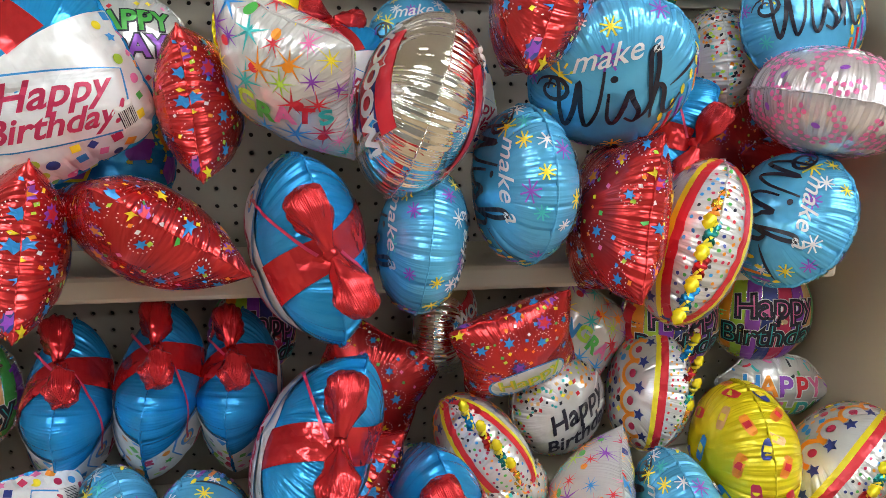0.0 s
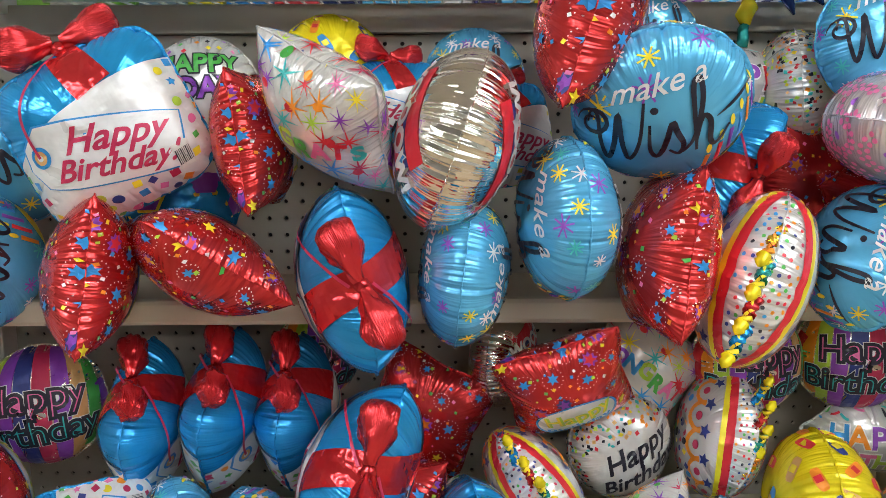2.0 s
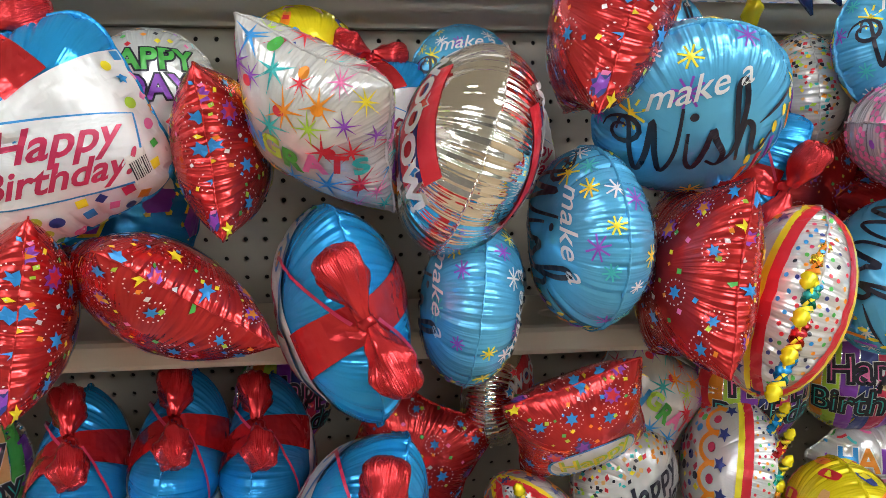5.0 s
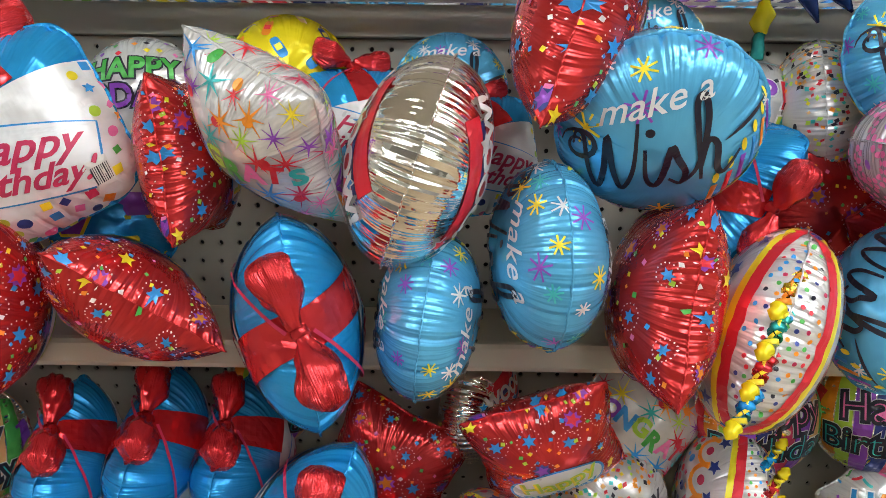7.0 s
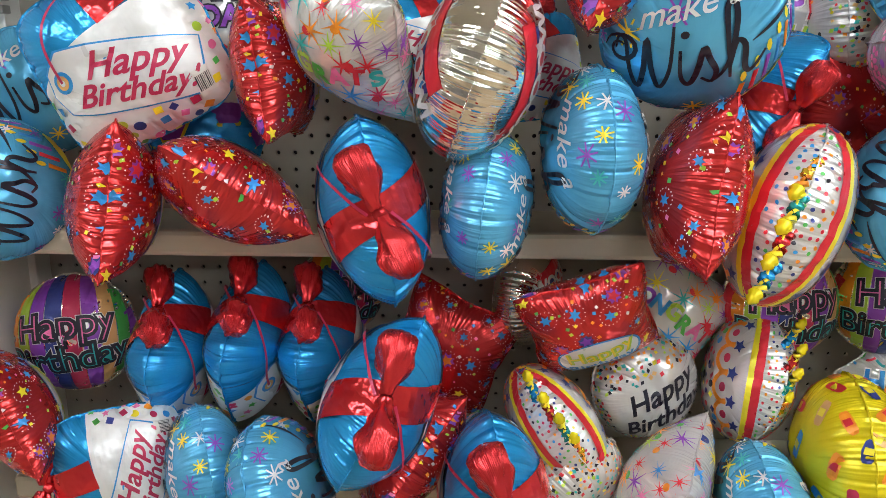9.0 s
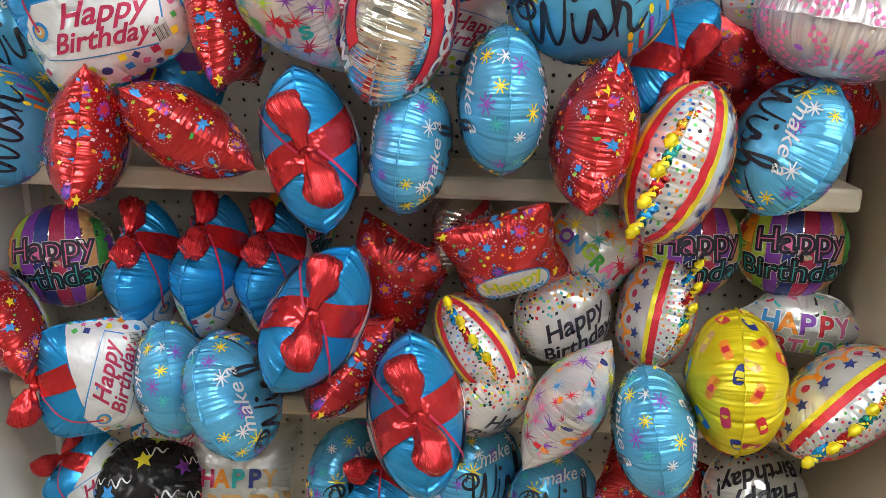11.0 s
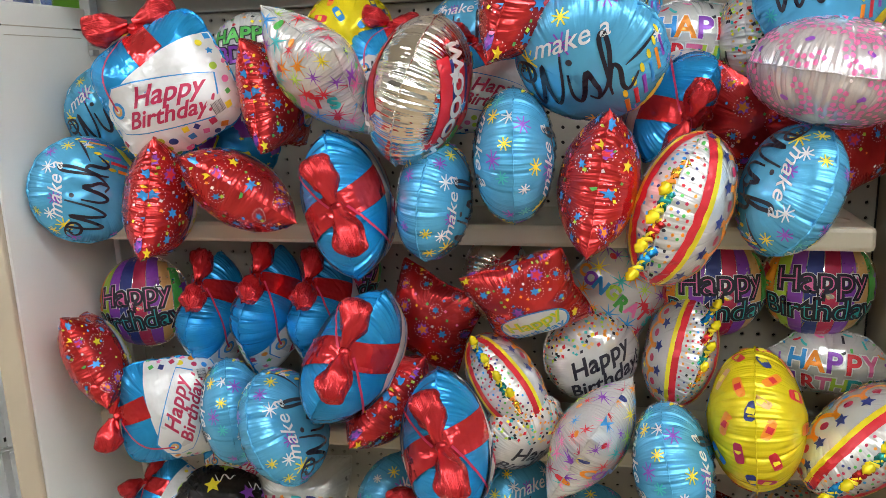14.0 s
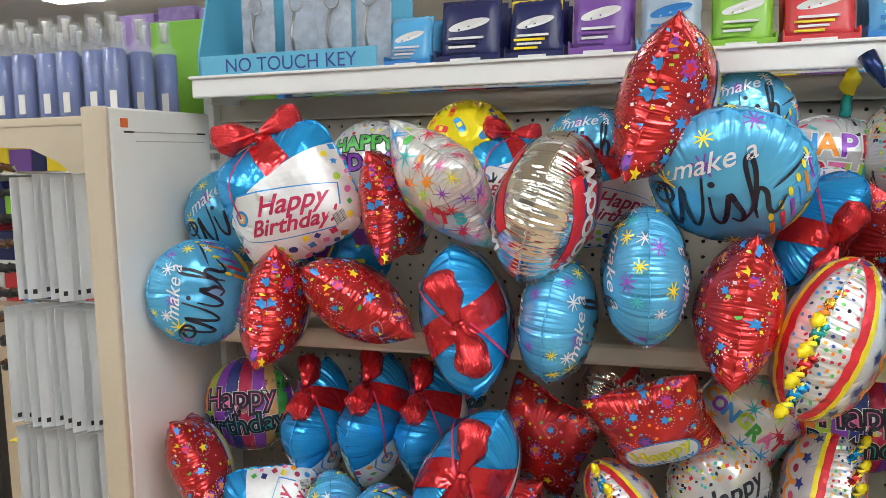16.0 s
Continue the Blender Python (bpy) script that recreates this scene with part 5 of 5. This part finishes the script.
balloon("pillow2", (-0.462, 0.950, 0.878), (0.82, 0.45, 0.36), (0.39, -0.89, 0.22), 0.086)
balloon("rainbow", (-0.44, 1.08, 0.945), (0.15, -0.97, 0.15), (-0.05, 0, 1), 0.085)
balloon("gift", (-0.290, 1.070, 0.925), (1.00, 0.04, -0.08), (0.09, -0.64, 0.77), 0.098)
balloon("gift2", (-0.174, 1.060, 0.942), (0.99, -0.06, -0.15), (0.08, -0.61, 0.79), 0.098)
balloon("gift", (-0.073, 1.070, 0.935), (0.99, -0.10, -0.05), (-0.02, -0.64, 0.77), 0.095)
balloon("wish", (-0.217, 0.970, 0.784), (0.90, 0.43, 0.07), (0.37, -0.84, 0.39), 0.093)
balloon("wish2", (-0.099, 0.920, 0.789), (0.93, -0.07, 0.37), (-0.17, -0.95, 0.25), 0.096)
balloon("pillow", (0.062, 0.980, 0.816), (0.78, -0.04, -0.63), (0.27, -0.88, 0.40), 0.094)
balloon("pillow2", (0.11, 1.10, 0.924), (0.25, 0.95, 0.05), (0.45, 0, 1), 0.085)
balloon("gift2", (0.176, 0.920, 0.775), (0.98, 0.19, 0.09), (0.13, -0.89, 0.44), 0.118)
balloon("cake", (0.259, 1.000, 0.853), (0.79, 0.17, 0.59), (-0.01, -0.96, 0.28), 0.090)
balloon("confetti", (0.285, 0.985, 0.778), (0.6, -0.6, -0.45), (0.2, 0, 1), 0.074)
balloon("pillow", (0.297, 0.99, 1.003), (0.15, -0.80, -0.52), (-0.34, 0.0, 1), 0.084)
balloon("confetti", (0.392, 1.08, 0.881), (0.28, -0.9, 0.1), (-0.45, 0, 1), 0.080)
balloon("star2", (0.397, 0.950, 0.789), (0.84, -0.22, -0.49), (0.39, -0.36, 0.84), 0.085)
balloon("cake2", (0.534, 1.070, 0.896), (0.92, 0.27, -0.28), (0.34, -0.91, 0.24), 0.091)
balloon("bandage", (0.639, 0.970, 0.830), (0.99, -0.15, 0.07), (-0.01, 0.41, 0.91), 0.105)
balloon("candle", (0.768, 1.100, 0.877), (-0.12, -0.95, 0.10), (0.05, 0.00, 1.00), 0.080)
balloon("cake", (0.779, 0.950, 0.816), (-0.71, 0.06, 0.70), (0.03, -0.99, 0.12), 0.101)
balloon("wish", (0.519, 0.920, 0.768), (0.98, -0.06, 0.21), (-0.14, -0.88, 0.45), 0.096)
balloon("wish2", (0.161, 0.955, 1.160), (0.99, -0.06, -0.12), (-0.03, -0.98, 0.19), 0.091)
balloon("wish", (0.284, 0.940, 1.229), (0.99, 0.12, 0.00), (0.12, -0.99, 0.10), 0.097)
balloon("pillow2", (0.405, 0.930, 1.188), (0.99, -0.00, -0.14), (0.02, -0.99, 0.14), 0.100)
balloon("cake2", (0.518, 0.940, 1.152), (-0.91, 0.30, 0.28), (-0.24, -0.94, 0.22), 0.111)
balloon("wish2", (0.660, 0.950, 1.178), (-0.89, -0.28, 0.35), (0.28, -0.96, -0.04), 0.093)
balloon("wish", (0.392, 0.935, 1.365), (-0.04, -0.81, -0.59), (-0.16, 0.00, 1.00), 0.102)
balloon("wish2", (0.42, 1.10, 1.445), (0.2, -0.95, 0.1), (-0.1, 0, 1), 0.072)
balloon("pillow", (0.308, 0.950, 1.464), (0.95, -0.12, -0.30), (-0.13, -0.99, -0.01), 0.109)
balloon("gift", (0.504, 1.050, 1.292), (-0.81, -0.27, 0.52), (0.23, -0.96, -0.15), 0.087)
balloon("candle", (0.545, 1.12, 1.39), (0.2, -0.95, 0.1), (0.1, 0, 1), 0.083)
balloon("confetti", (0.632, 1.12, 1.385), (0.95, -0.3, 0.1), (0.02, 0, 1), 0.082)
balloon("paisley", (0.701, 0.940, 1.333), (-0.17, 0.03, -0.98), (0.96, -0.24, -0.17), 0.104)
balloon("wish", (0.70, 1.02, 1.442), (-0.05, -0.95, 0.15), (-0.12, 0, 1), 0.088)
balloon("pillow2", (0.635, 1.10, 1.264), (-0.2, 0.95, 0.1), (0.1, 0, 1), 0.085)
balloon("pillow", (0.75, 1.09, 1.226), (-0.35, 0.9, 0.1), (-0.6, 0, 1), 0.088)
balloon("rainbow", (0.587, 1.12, 0.992), (0.1, -0.98, 0.05), (0.02, 0, 1), 0.083)
balloon("rainbow", (0.745, 1.12, 1.0), (-0.1, -0.98, 0.05), (0.04, 0, 1), 0.083)
balloon("star", (0.427, 1.125, 0.975), (0.10, -0.98, 0.10), (0.62, 0.00, 0.78), 0.085)
balloon("bandage", (-0.017, 1.12, 1.415), (0.25, -0.95, 0.1), (0, 0, 1), 0.075)
balloon("wish2", (0.182, 1.13, 1.402), (0.1, -0.95, 0.1), (0.05, 0, 1), 0.07)
balloon("gift2", (0.065, 1.09, 1.36), (0.2, -0.95, 0.1), (0.0, -0.1, 1), 0.07)
balloon("black", (-0.30, 1.03, 0.545), (0.25, -0.75, 0.6), (-0.2, 0.3, 1), 0.092)
balloon("pearl", (-0.155, 1.08, 0.545), (0.15, -0.85, 0.45), (-0.02, 0.3, 1), 0.095)
balloon("wish", (0.046, 1.06, 0.582), (0.85, -0.5, 0.1), (-0.3, 0, 1), 0.09)
balloon("wish2", (0.269, 1.06, 0.590), (0.8, -0.6, 0.1), (0.3, 0, 1), 0.09)
balloon("wish", (0.393, 1.04, 0.563), (0.5, -0.8, 0.3), (0.2, 0, 1), 0.085)
balloon("confetti", (0.722, 1.06, 0.582), (0.1, -0.8, 0.5), (0.1, 0.2, -1), 0.086)
balloon("pillow2", (0.55, 1.07, 0.573), (-0.2, 0.8, -0.5), (0.5, 0, 1), 0.092)
balloon("gift", (-0.405, 1.04, 0.545), (0.3, -0.8, 0.4), (-0.6, -0.3, 0.7), 0.072)
balloon("gift2", (0.146, 1.0, 0.563), (0.5, -0.7, 0.3), (-0.1, -0.5, 1), 0.086)
balloon("gift2", (-0.29, 1.10, 0.63), (0.3, -0.9, 0.3), (-0.1, 0, 1), 0.065)
balloon("green", (-0.197, 1.12, 1.385), (0.1, -0.95, 0.1), (-0.05, 0, 1), 0.076)
balloon("hexagon", (-0.225, 1.08, 1.245), (0.1, -0.95, 0.1), (-0.05, 0, 1), 0.08)
balloon("wish", (0.075, 1.10, 1.345), (0.5, -0.85, 0.1), (0.1, 0, 1), 0.075)
balloon("gift", (0.215, 1.08, 1.325), (0.3, -0.9, 0.2), (-0.1, 0, 1), 0.075)
balloon("rainbow", (-0.055, 1.13, 1.0), (0.6, -0.8, 0.1), (0.3, 0, 1), 0.068)
balloon("comic", (0.225, 1.12, 1.0), (0.9, -0.4, 0.0), (0.2, 0, 1), 0.075)
balloon("candle", (-0.375, 1.10, 1.385), (0.1, -0.95, 0.1), (-0.75, 0, 0.65), 0.065)

# a thin stick ties each balloon to the rack
for ob, m, p, size in STICKS:
    run = BACK - p.y
    tie = Vector((p.x + (p.x - 0.24) / p.y * run, BACK, p.z + (p.z - 1.35) / p.y * run))
    inv = m.inverted()
    pts = [inv @ (p.lerp(tie, q) + Vector((0, 0, -0.006 * math.sin(q * 3.1)))) for q in (0.1, 0.3, 0.5, 0.7, 0.85, 1.0)]
    tube(pts, 0.0009 / size, M["peg"], "stick", ob, "thin clear plastic stick", 6)
